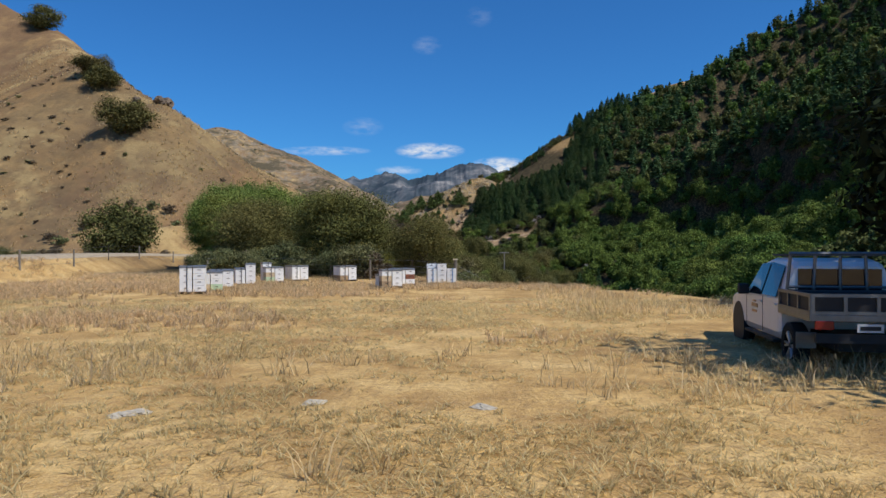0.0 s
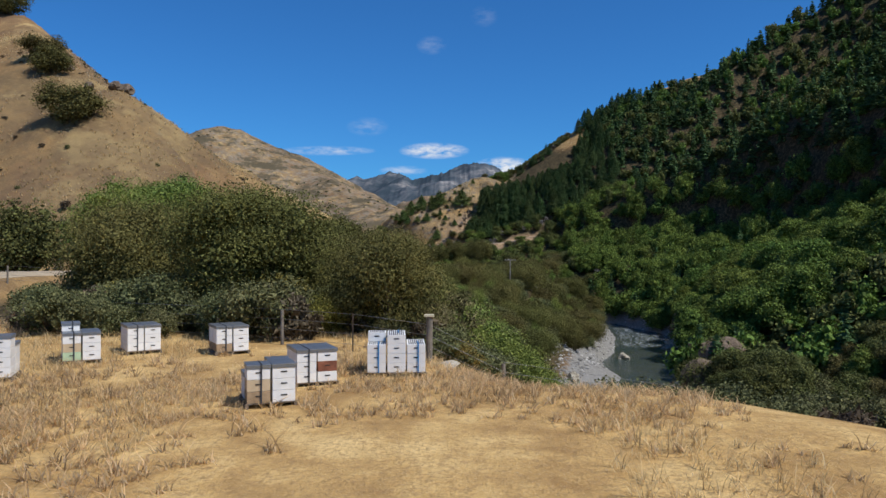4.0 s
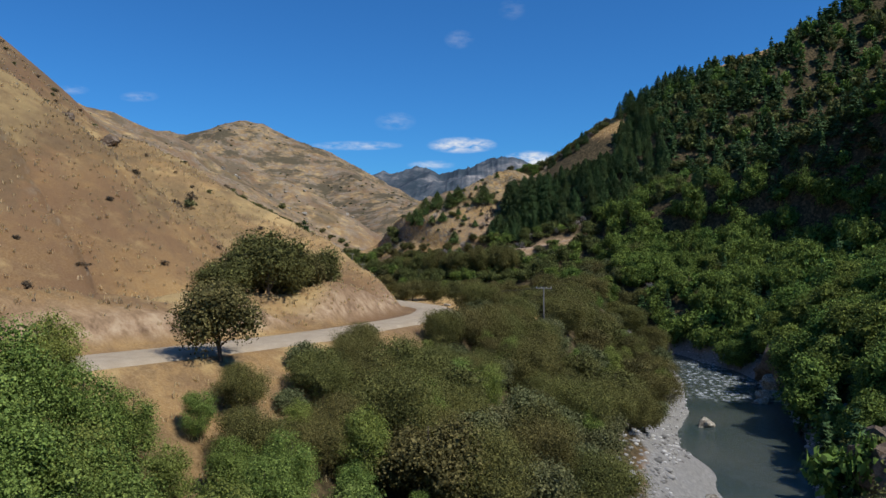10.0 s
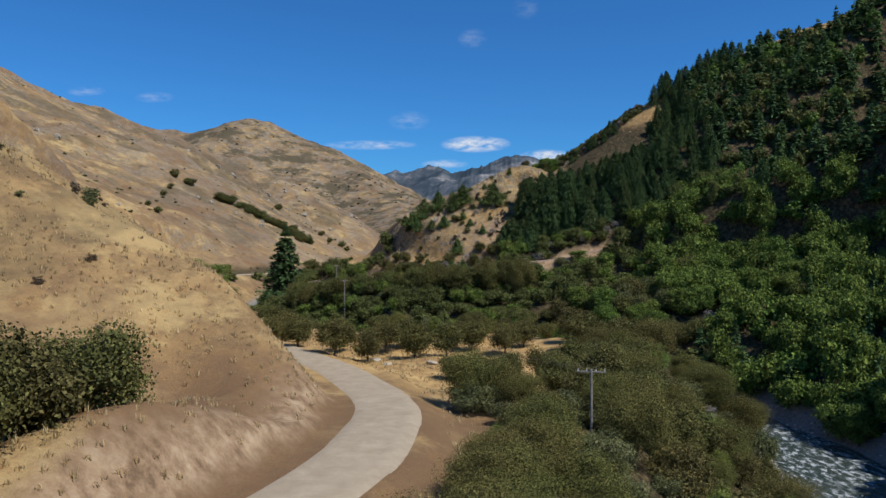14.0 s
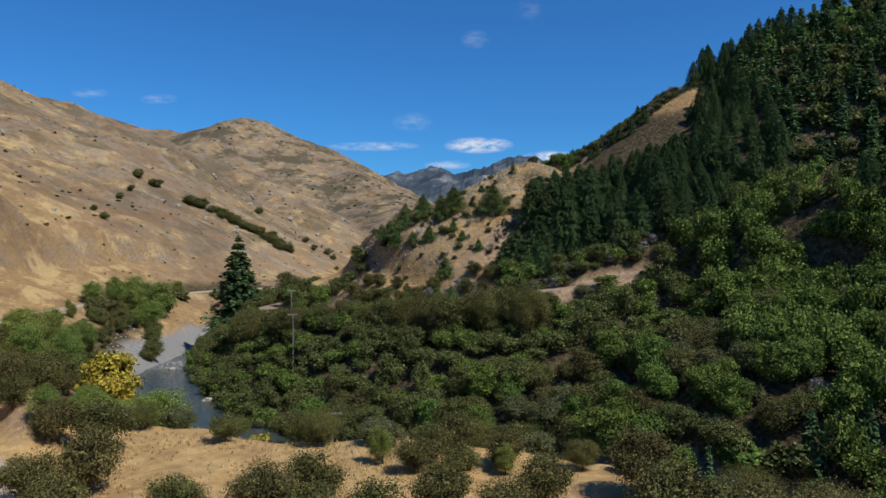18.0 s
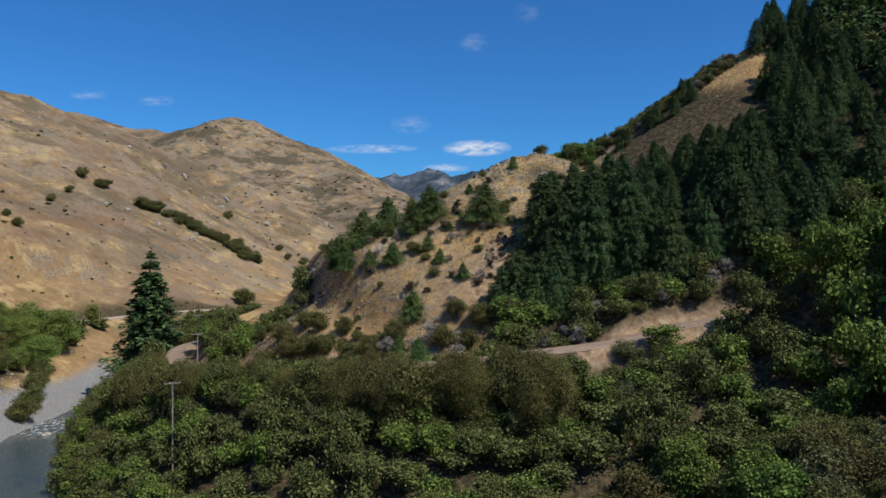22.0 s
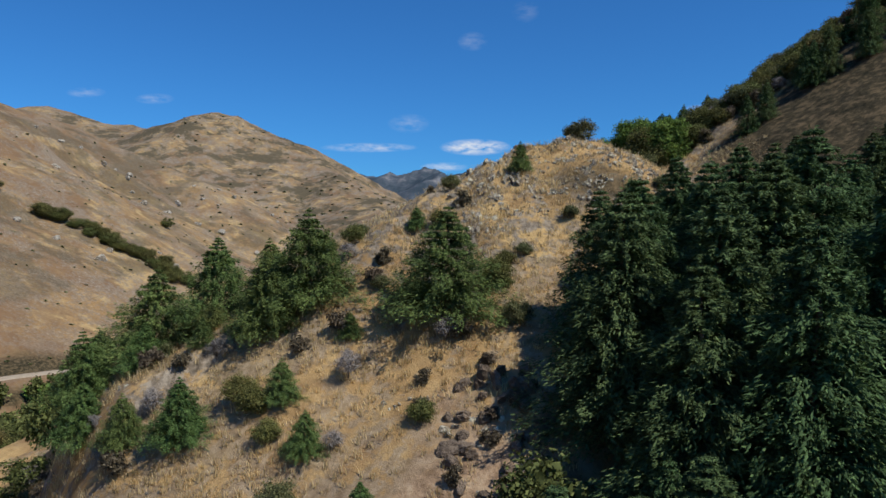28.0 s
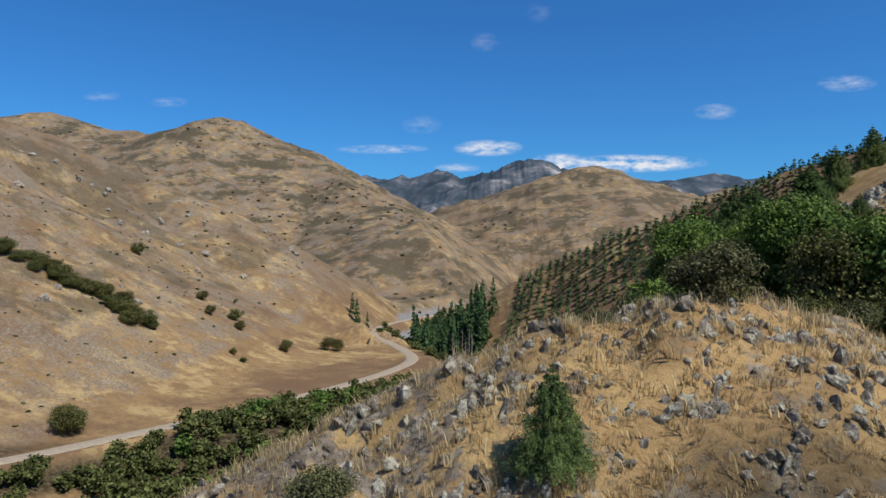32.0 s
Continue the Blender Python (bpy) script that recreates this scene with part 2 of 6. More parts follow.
def land(x, y):
    """The ground's height at x, y, before the fine relief."""
    x, y = np.asarray(x, float), np.asarray(y, float)
    wx, wy = x + 6 * fbm(x, y, 60, 3, 11), y + 6 * fbm(x, y, 60, 3, 12)
    z = np.interp(y, FLOOR_Y, FLOOR_Z) + 0.6 * fbm(x, y, 30, 2, 5) * step(45, 90, y)
    # the field's brow, from which the ground falls to the river
    d, _, side = along(x, y, BROW)
    z = z - 0.36 * np.where(side < 0, np.sqrt(d * d + 9) - 3, 0) * (1 - step(178, 196, y))
    # the bank falls faster where it opens towards the river
    edge = 2.2 + 0.17 * (y - 31)
    gully = 2.6 - 0.42 * (y - 31) + 0.7 * np.maximum(edge - x, 0)
    z = np.where((y > 33) & (y < 118) & (x > -20), smin(z, np.maximum(gully, WATER_Z), 1.0), z)
    z = smax(z, crest(wx, wy, HILL_NEAR, 0.95, 0.82), 3)
    z = smax(z, crest(wx, wy, HILL_SPUR, 0.75, 0.60), 3)
    z = smax(z, crest(wx, wy, ROAD_BANK, 0.5, 0.9, 1.0), 1.0)
    z = smax(z, crest(x, y, HILL_MID, 0.5, 0.505, 14) + 12 * ridged(wx, wy, 110, 4, 21) * step(-130, -230, x), 10)
    far = crest(x, y, HILL_FAR, 0.5, 0.47, 20) - 10 + 30 * ridged(wx + 60 * fbm(x, y, 260, 2, 33), wy + 60 * fbm(x, y, 260, 2, 34), 380, 4, 31)
    z = smax(z, np.where(y > 800, far * step(800, 1000, y) + z * (1 - step(800, 1000, y)), -99), 12)
    z = smax(z, crest(x, y, RIDGE_HIGH, 0.75, 0.75, 3) + 5.0 * ridged(wx, wy, 45, 3, 41) * step(90, 140, x), 4)
    z = smax(z, crest(x, y, RIDGE, 0.68, 0.56, 1.2), 3)
    z = smax(z, crest(x, y, HILL_PLANTED, 0.85, 0.40, 12), 8)
    z = smax(z, crest(x, y, HILL_BEYOND, 0.42, 0.40, 25) + 30 * ridged(x, y, 300, 4, 51) * step(1500, 1800, y), 12)
    z = smax(z, crest(x, y, PEAKS, 0.5, 0.42, 15) + 95 * ridged(x, y, 520, 5, 61) * step(3000, 3800, y), 15)
    # the river's trench
    d, _, _ = along(x, y, RIVER)
    d = d + 3.0 * fbm(x, y, 22, 3, 71)
    half = 9.0 + 2.6 * step(284, 304, y) * (1 - step(440, 470, y))
    out = np.maximum(d - half, 0)
    _, _, lee = along(x, y, RIVER)
    low = (lee > 0) * step(238, 262, y) * (1 - step(380, 420, y))
    out = out * (1 - low) + low * (np.minimum(out, 24) * 0.2 + np.maximum(out - 24, 0) * 1.1)
    trench = WATER_Z - 1.1 + 1.9 * step(half - 3.5, half + 3.5, d) + np.minimum(out, 19) * 0.82 + np.maximum(out - 19, 0) * 0.45 + np.maximum(out - 45, 0) * 2
    open_side = WATER_Z - 1.1 + 1.9 * step(half - 3.5, half + 3.5, d) + 0.8 * out
    trench = trench + (open_side - trench) * step(570, 640, y)
    z = smin(z, trench + 4.0 * fbm(x, y, 14, 3, 73) * step(2, 9, out), 2.0)
    # roads, with cut banks above and fill below
    for line, wide in ((ROAD, 3.4), (TRACK, 2.6)):
        d, zr, _ = along(x, y, line)
        over = np.maximum(d - wide, 0)
        z = np.clip(z, zr - 0.10 - (0.62 if wide > 3 else 1.15) * over, zr + 1.25 * np.maximum(over - 0.8, 0) - 0.02)
    return z


def knob_zone(x, y):
    """1 on the stony knob and the nose of the ridge."""
    d, _, _ = along(x, y, RIDGE[5:10])
    return 1 - step(5, 20, d + 8 * fbm(x, y, 18, 2, 81))


def relief(x, y):
    """Fine relief laid over the land."""
    r = 0.10 * fbm(x, y, 5, 4, 91)
    knob = knob_zone(x, y)
    r = r + knob * (0.9 * ridged(x, y, 8, 4, 95) + 0.75 * ridged(x, y, 2.4, 3, 96) + 0.3)
    d, _, _ = along(x, y, ROAD)
    d2, _, _ = along(x, y, TRACK)
    near = np.minimum(d - 3.4, d2 - 2.6)
    bank = step(0.3, 2.5, near)
    slopes = step(45, 80, y)
    r = r + slopes * (0.9 * fbm(x, y, 9, 4, 97)) * step(1, 7, near)
    return r * bank


def ground_z(x, y):
    x, y = np.atleast_1d(np.asarray(x, float)), np.atleast_1d(np.asarray(y, float))
    return land(x, y) + relief(x, y)

# ---------------------------------------------------------------- helpers and materials


def mesh_ob(name, verts, faces, mat=None, parent=None, label="", smooth=False):
    me = bpy.data.meshes.new(name)
    if isinstance(verts, np.ndarray):
        nv, (nf, k) = len(verts), faces.shape
        me.vertices.add(nv)
        me.vertices.foreach_set("co", verts.astype(np.float32).ravel())
        me.loops.add(nf * k)
        me.loops.foreach_set("vertex_index", faces.astype(np.int32).ravel())
        me.polygons.add(nf)
        me.polygons.foreach_set("loop_start", np.arange(0, nf * k, k, dtype=np.int32))
        me.update(calc_edges=True)
    else:
        me.from_pydata(verts, [], faces)
    if smooth:
        me.polygons.foreach_set("use_smooth", np.ones(len(me.polygons), dtype=bool))
    if mat:
        me.materials.append(mat)
    ob = new(name, me)
    if parent:
        ob.parent = parent
    if label:
        tagged(ob, label)
    return ob


def part(name, bm, mat, parent, label=""):
    me = bpy.data.meshes.new(name)
    bm.to_mesh(me)
    bm.free()
    me.materials.append(mat)
    ob = new(name, me)
    ob.parent = parent
    if label:
        tagged(ob, label)
    return ob


class Mat:
    """A node material in the making."""

    def __init__(self, name, rough=0.85, metal=0.0, spec=0.3):
        self.m = bpy.data.materials.new(name)
        self.m.use_nodes = True
        self.n, self.l = self.m.node_tree.nodes, self.m.node_tree.links
        self.b = self.n["Principled BSDF"]
        self.b.inputs["Roughness"].default_value = rough
        self.b.inputs["Metallic"].default_value = metal
        self.b.inputs["Specular IOR Level"].default_value = spec
        self.pos = self.n.new("ShaderNodeNewGeometry")
        self.tc = self.n.new("ShaderNodeTexCoord")

    def noise(self, scale, detail=4, rough=0.55, local=False, stretch=None):
        t = self.n.new("ShaderNodeTexNoise")
        src = self.tc.outputs["Object"] if local else self.pos.outputs["Position"]
        if stretch:
            mp = self.n.new("ShaderNodeMapping")
            mp.inputs["Scale"].default_value = stretch
            self.l.new(src, mp.inputs[0])
            src = mp.outputs[0]
        self.l.new(src, t.inputs["Vector"])
        t.inputs["Scale"].default_value, t.inputs["Detail"].default_value, t.inputs["Roughness"].default_value = scale, detail, rough
        return t.outputs[0]

    def ramp(self, fac, *stops):
        r = self.n.new("ShaderNodeValToRGB")
        e = r.color_ramp.elements
        while len(e) < len(stops):
            e.new(0.5)
        for el, (p, c) in zip(e, stops):
            el.position = p
            el.color = (*c, 1) if not isinstance(c, (int, float)) else (c, c, c, 1)
        self.l.new(fac, r.inputs[0])
        return r.outputs[0]

    def mix(self, fac, a, b, blend="MIX"):
        m = self.n.new("ShaderNodeMix")
        m.data_type, m.blend_type = "RGBA", blend
        for sock, v in ((0, fac), (6, a), (7, b)):
            if isinstance(v, (int, float)):
                m.inputs[sock].default_value = v
            elif isinstance(v, tuple):
                m.inputs[sock].default_value = (*v, 1)
            else:
                self.l.new(v, m.inputs[sock])
        return m.outputs[2]

    def math(self, op, a, b=0.0):
        m = self.n.new("ShaderNodeMath")
        m.operation = op
        m.use_clamp = op in ("ADD", "SUBTRACT", "MULTIPLY")
        for i, v in enumerate((a, b)):
            if isinstance(v, (int, float)):
                m.inputs[i].default_value = v
            else:
                self.l.new(v, m.inputs[i])
        return m.outputs[0]

    def attr(self, name):
        a = self.n.new("ShaderNodeAttribute")
        a.attribute_name = name
        return a.outputs["Fac"]

    def island(self):
        return self.pos.outputs["Random Per Island"]

    def each(self):
        return self.n.new("ShaderNodeObjectInfo").outputs["Random"]

    def color(self, c):
        if isinstance(c, tuple):
            self.b.inputs["Base Color"].default_value = (*c, 1)
        else:
            self.l.new(c, self.b.inputs["Base Color"])
        return self

    def bump(self, fac, strength=0.5, dist=0.1):
        n = self.n.new("ShaderNodeBump")
        n.inputs["Strength"].default_value, n.inputs["Distance"].default_value = strength, dist
        self.l.new(fac, n.inputs["Height"])
        self.l.new(n.outputs[0], self.b.inputs["Normal"])
        return self

    def rough(self, fac):
        self.l.new(fac, self.b.inputs["Roughness"])
        return self


def plain(name, color, rough=0.6, metal=0.0, vary=0.12, scale=6.0):
    """A painted or moulded surface with dirt and faint mottling."""
    k = Mat(name, rough, metal)
    dark = tuple(c * (1 - vary * 2.2) for c in color)
    n = k.noise(scale, 5, 0.6, local=True)
    k.color(k.mix(k.ramp(n, (0.35, 0.0), (0.75, 1.0)), dark, color))
    return k.bump(k.noise(scale * 9, 3, local=True), 0.08, 0.01).m


def leaf_material(name, dark, mid, light, shine=0.35, thin=0.22):
    """Foliage: each leaf and each plant a little different, with light coming through the leaf."""
    k = Mat(name, 0.72, 0, shine * 0.4)
    c = k.ramp(k.island(), (0.0, tuple(v * 0.45 for v in dark)), (0.5, tuple(v * 0.85 for v in mid)), (1.0, tuple(v * 1.25 for v in light)))
    c = k.mix(k.ramp(k.noise(0.35, 3), (0.4, 0.0), (0.65, 0.4)), c, light)
    own = k.each()
    hue = k.n.new("ShaderNodeHueSaturation")
    k.l.new(k.ramp(own, (0.0, 0.465), (0.5, 0.495), (1.0, 0.515)), hue.inputs["Hue"])
    k.l.new(k.ramp(k.noise(0.06, 2), (0.35, 0.75), (0.65, 1.0)), hue.inputs["Value"])
    k.l.new(c, hue.inputs["Color"])
    hue.inputs["Saturation"].default_value = 0.95
    lift = k.mix(0.07, hue.outputs[0], light)
    c = lift
    k.color(c)
    tr = k.n.new("ShaderNodeBsdfTranslucent")
    k.l.new(c, tr.inputs[0])
    ms = k.n.new("ShaderNodeMixShader")
    ms.inputs[0].default_value = thin
    k.l.new(k.b.outputs[0], ms.inputs[1])
    k.l.new(tr.outputs[0], ms.inputs[2])
    k.l.new(ms.outputs[0], k.n["Material Output"].inputs[0])
    return k.m


M_PINE = leaf_material("needles", (0.034, 0.072, 0.028), (0.064, 0.128, 0.045), (0.140, 0.230, 0.078))
M_YPINE = leaf_material("young_needles", (0.044, 0.088, 0.028), (0.094, 0.168, 0.046), (0.200, 0.300, 0.080))
M_BROAD = leaf_material("broad_leaves", (0.046, 0.092, 0.018), (0.104, 0.186, 0.032), (0.215, 0.315, 0.055))
M_POPLAR = leaf_material("poplar_leaves", (0.068, 0.120, 0.022), (0.145, 0.225, 0.036), (0.290, 0.370, 0.075), 0.5)
M_KANUKA = leaf_material("kanuka_leaves", (0.050, 0.053, 0.019), (0.112, 0.115, 0.036), (0.215, 0.208, 0.064), 0.2)
M_BUSH = leaf_material("bush_leaves", (0.050, 0.066, 0.018), (0.108, 0.130, 0.034), (0.215, 0.230, 0.068), 0.3)
M_SCRUB = leaf_material("scrub_leaves", (0.054, 0.072, 0.030), (0.120, 0.143, 0.057), (0.232, 0.240, 0.102), 0.2)
M_THICKET = leaf_material("thicket_leaves", (0.056, 0.064, 0.019), (0.128, 0.134, 0.037), (0.250, 0.244, 0.070), 0.2)
M_YELLOW = leaf_material("yellowing_leaves", (0.170, 0.130, 0.014), (0.400, 0.300, 0.024), (0.600, 0.460, 0.055))
# near-black needles: the deep shade of these crowns is put into their colour
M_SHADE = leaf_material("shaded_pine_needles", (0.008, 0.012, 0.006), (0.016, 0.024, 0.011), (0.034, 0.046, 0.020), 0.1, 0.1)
M_DRYSCRUB = leaf_material("dry_scrub", (0.070, 0.055, 0.034), (0.130, 0.104, 0.064), (0.215, 0.178, 0.115), 0.1)
M_GRASS = leaf_material("dry_grass_blades", (0.58, 0.400, 0.180), (0.78, 0.580, 0.285), (0.92, 0.750, 0.440), 0.1, 0.65)
_k = Mat("bark", 0.9)
M_BARK = _k.color(_k.ramp(_k.noise(5, 6, 0.7, True, (1, 1, 0.25)), (0.3, (0.05, 0.038, 0.028)), (0.7, (0.17, 0.14, 0.11)))).bump(_k.noise(20, 4, 0.6, True), 0.6, 0.03).m
_k = Mat("dead_wood", 0.9)
M_DEAD = _k.color(_k.ramp(_k.noise(6, 5, 0.7, True, (1, 1, 0.3)), (0.3, (0.16, 0.14, 0.125)), (0.7, (0.36, 0.33, 0.30)))).m


def ground_material():
    k = Mat("hill_ground", 0.95, 0, 0.1)
    n1, n2, n3 = k.noise(0.035, 6, 0.6), k.noise(0.5, 6, 0.65), k.noise(6.0, 5, 0.7)
    grass = k.ramp(n1, (0.30, (0.190, 0.108, 0.046)), (0.48, (0.285, 0.170, 0.070)), (0.68, (0.395, 0.258, 0.112)))
    grass = k.mix(k.ramp(n2, (0.40, 0.8), (0.52, 0.0)), grass, (0.195, 0.122, 0.060))
    grass = k.mix(k.ramp(k.noise(0.16, 8, 0.72), (0.41, 0.75), (0.50, 0.0)), grass, (0.170, 0.105, 0.052))
    grass = k.mix(k.ramp(k.noise(0.075, 7, 0.7), (0.51, 0.0), (0.58, 0.7)), grass, (0.52, 0.375, 0.165))
    grass = k.mix(k.ramp(n3, (0.42, 0.0), (0.70, 0.45)), grass, (0.52, 0.385, 0.20))
    grass = k.mix(k.ramp(k.noise(0.011, 10, 0.72), (0.48, 0.0), (0.545, 0.7)), grass, (0.165, 0.098, 0.058))
    grass = k.mix(k.ramp(k.noise(14.0, 4, 0.7), (0.32, 0.6), (0.5, 0.0)), grass, (0.20, 0.13, 0.065))
    meadow = k.ramp(n2, (0.36, (0.36, 0.215, 0.082)), (0.5, (0.55, 0.355, 0.138)), (0.64, (0.72, 0.505, 0.220)))
    meadow = k.mix(k.ramp(k.noise(9.0, 6, 0.75), (0.40, 0.7), (0.52, 0.0)), meadow, (0.36, 0.225, 0.100))
    meadow = k.mix(k.ramp(k.noise(40.0, 4, 0.7), (0.55, 0.0), (0.75, 0.6)), meadow, (0.80, 0.66, 0.42))
    grass = k.mix(k.attr("meadow"), grass, meadow)
    # stony ground: grey greywacke with lichen and darker cracks
    stone = k.ramp(k.noise(1.4, 8, 0.7), (0.36, (0.10, 0.080, 0.058)), (0.5, (0.23, 0.188, 0.136)), (0.64, (0.38, 0.322, 0.240)))
    rockiness = k.math("MULTIPLY", k.attr("rock"), k.ramp(k.mix(0.5, k.noise(0.055, 12, 0.74), k.noise(0.75, 9, 0.72)), (0.485, 0.0), (0.525, 1.0)))
    c = k.mix(rockiness, grass, stone)
    # scrubby dark patches on the hills
    scrub = k.math("MULTIPLY", k.attr("scrub"), k.ramp(k.noise(0.018, 13, 0.78), (0.485, 0.0), (0.545, 1.0)))
    c = k.mix(scrub, c, k.ramp(k.noise(0.9, 5, 0.7), (0.3, (0.050, 0.045, 0.028)), (0.7, (0.150, 0.118, 0.070))))
    # cut banks of bare clay and broken rock
    clay = k.ramp(k.noise(0.8, 8, 0.7, False, (1, 1, 0.5)), (0.36, (0.165, 0.108, 0.066)), (0.5, (0.325, 0.222, 0.136)), (0.64, (0.47, 0.355, 0.230)))
    c = k.mix(k.attr("bare"), c, clay)
    litter = k.ramp(k.noise(1.1, 6, 0.7), (0.36, (0.024, 0.022, 0.012)), (0.5, (0.065, 0.052, 0.028)), (0.64, (0.16, 0.115, 0.062)))
    c = k.mix(k.attr("wood"), c, litter)
    shingle = k.ramp(k.noise(2.4, 8, 0.8), (0.3, (0.11, 0.108, 0.100)), (0.55, (0.26, 0.252, 0.235)), (0.75, (0.45, 0.44, 0.41)))
    c = k.mix(k.attr("gravel"), c, shingle)
    # high far mountains: dark bush and grey scree, blued by painted distance haze
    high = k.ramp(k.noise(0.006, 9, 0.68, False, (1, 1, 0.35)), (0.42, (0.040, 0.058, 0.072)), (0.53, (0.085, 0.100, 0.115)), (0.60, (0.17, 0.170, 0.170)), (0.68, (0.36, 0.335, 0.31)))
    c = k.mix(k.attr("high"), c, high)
    k.color(c)
    return k.bump(k.mix(0.5, n3, k.noise(1.0, 6, 0.7)), 0.7, 0.25).m


M_GROUND = ground_material()
_k = Mat("gravel_road", 0.95, 0, 0.15)
_c = _k.ramp(_k.noise(0.7, 7, 0.7), (0.3, (0.34, 0.275, 0.190)), (0.7, (0.49, 0.408, 0.295)))
M_ROAD = _k.color(_k.mix(_k.ramp(_k.noise(30, 4, 0.8), (0.35, 0.5), (0.6, 0.0)), _c, (0.25, 0.20, 0.145))).bump(_k.noise(18, 4), 0.4, 0.05).m
_k = Mat("clay_track", 0.95, 0, 0.15)
M_TRACK = _k.color(_k.ramp(_k.noise(0.8, 7, 0.7), (0.3, (0.20, 0.14, 0.095)), (0.7, (0.37, 0.28, 0.20)))).bump(_k.noise(12, 4), 0.5, 0.06).m
_k = Mat("river_water", 0.12, 0, 0.5)
_c = _k.ramp(_k.noise(0.06, 4), (0.35, (0.040, 0.060, 0.055)), (0.65, (0.075, 0.085, 0.072)))
_c = _k.mix(_k.math("MULTIPLY", _k.attr("riffle"), _k.ramp(_k.noise(1.1, 6, 0.75, False, (1.0, 0.55, 1)), (0.50, 0.0), (0.62, 1.0))), _c, (0.62, 0.66, 0.66))
_k.color(_c)
M_WATER = _k.bump(_k.noise(1.6, 6, 0.65, False, (1, 1, 1)), 0.55, 0.22).m
_k = Mat("greywacke", 0.92, 0, 0.2)
_c = _k.ramp(_k.noise(1.6, 8, 0.72), (0.36, (0.11, 0.095, 0.072)), (0.5, (0.29, 0.255, 0.20)), (0.64, (0.52, 0.475, 0.385)))
M_ROCK = _k.color(_k.mix(_k.ramp(_k.noise(3.5, 6, 0.7), (0.52, 0.0), (0.62, 0.8)), _c, (0.60, 0.58, 0.47))).bump(_k.noise(4, 8, 0.7), 0.9, 0.25).m

_k = Mat("lichened_rock", 0.95, 0, 0.15)
_c = _k.ramp(_k.noise(2.6, 8, 0.75), (0.36, (0.075, 0.062, 0.046)), (0.48, (0.215, 0.182, 0.138)), (0.62, (0.41, 0.362, 0.280)))
M_LICHEN = _k.color(_k.mix(_k.ramp(_k.noise(1.9, 9, 0.75), (0.50, 0.0), (0.56, 0.8)), _c, (0.62, 0.585, 0.44))).bump(_k.noise(7, 8, 0.75), 1.0, 0.12).m
M_KNOBGRASS = leaf_material("thin_dry_grass", (0.20, 0.145, 0.08), (0.36, 0.265, 0.15), (0.56, 0.44, 0.27), 0.1, 0.5)
_k = Mat("bluff_rock", 0.92, 0, 0.2)
M_BLUFF = _k.color(_k.ramp(_k.noise(0.9, 8, 0.72), (0.28, (0.075, 0.056, 0.040)), (0.5, (0.165, 0.125, 0.090)), (0.72, (0.31, 0.24, 0.175)))).bump(_k.noise(3, 8, 0.7), 0.9, 0.3).m

# ---------------------------------------------------------------- ground, water, roads


def spread(lo, hi, spans):
    """Grid lines from lo to hi: spans are (from, to, spacing); elsewhere the spacing grows."""
    lines = []
    for a, b, s in spans:
        lines.append(np.arange(a, b, s))
    base = np.concatenate(lines)
    out, s = [base[-1]], spans[-1][2]
    while out[-1] < hi:
        s *= 1.022
        out.append(out[-1] + s)
    left, s = [base[0]], spans[0][2]
    while left[-1] > lo:
        s *= 1.03
        left.append(left[-1] - s)
    return np.concatenate([left[:0:-1], base, out[1:]])


RIVER_Y = [-200, 5, 48, 82, 108, 142, 167, 195, 225, 256, 284, 298, 317, 344, 382, 426]
RIVER_X = [112, 75, 50, 29, 24, 31, 41, 50, 57, 50, 14, -28, -53, -71, -92, -106]


def far_bank(x, y):
    """True on the right bank of the river, up to the ridge."""
    return x > np.interp(y, RIVER_Y, RIVER_X)


def grass_nose(x, y):
    """1 on the open, grassy nose of the ridge and along its crest."""
    n = fbm(x, y, 16, 3, 103)
    dn, _, _ = along(x, y, RIDGE)
    nose = 1 - step(0.85, 1.1, np.hypot((x + 6) / 30, (y - 372) / 30) + 0.3 * n)
    spur = 1 - step(5, 14, np.minimum(dn, along(x, y, RIDGE_HIGH[-4:])[0]) + 10 * n + 6 * step(80, 96, x) - 9 * np.exp(-((x - 64) / 18) ** 2))
    return np.maximum(nose, spur)


def wood_cover(x, y):
    """1 where trees and bush close over the ground."""
    d, _, _ = along(x, y, RIVER)
    dt, _, _ = along(x, y, TRACK)
    dr, _, sr = along(x, y, ROAD)
    n = 9 * fbm(x, y, 30, 3, 101)
    right = far_bank(x, y) * (y < np.interp(x, [20, 60, 75, 110, 130, 154, 170, 215, 300, 340], [392, 410, 411, 408, 410, 414, 412, 402, 345, 320])) * (1 - grass_nose(x, y))
    bank = (1 - step(26, 34, d + n)) * (y > 45) * (y < 236)
    left = (1 - step(14, 20, d + 0.5 * n)) * (y >= 236) * (y < 440)
    right = right * step(3.5, 7, np.hypot(x - 66, (y - 339) * 1.3) + 4 * fbm(x, y, 8, 2, 104))
    slope = step(46, 52, y + 0.2 * n) * (1 - step(98, 110, y)) * (sr <= 0)
    belt = (1 - step(np.where(y < 600, 30, 18), np.where(y < 600, 40, 24), d + n)) * step(426, 440, y) * (1 - step(690, 720, y))
    w = np.maximum(np.maximum(right, bank), np.maximum(np.maximum(slope, belt), left))
    w = w * step(1.0, 4.0, dr - 3.4) * step(0.8, 3.0, dt - 2.6) * step(8.8, 10.5, d)
    return np.clip(w, 0, 1)


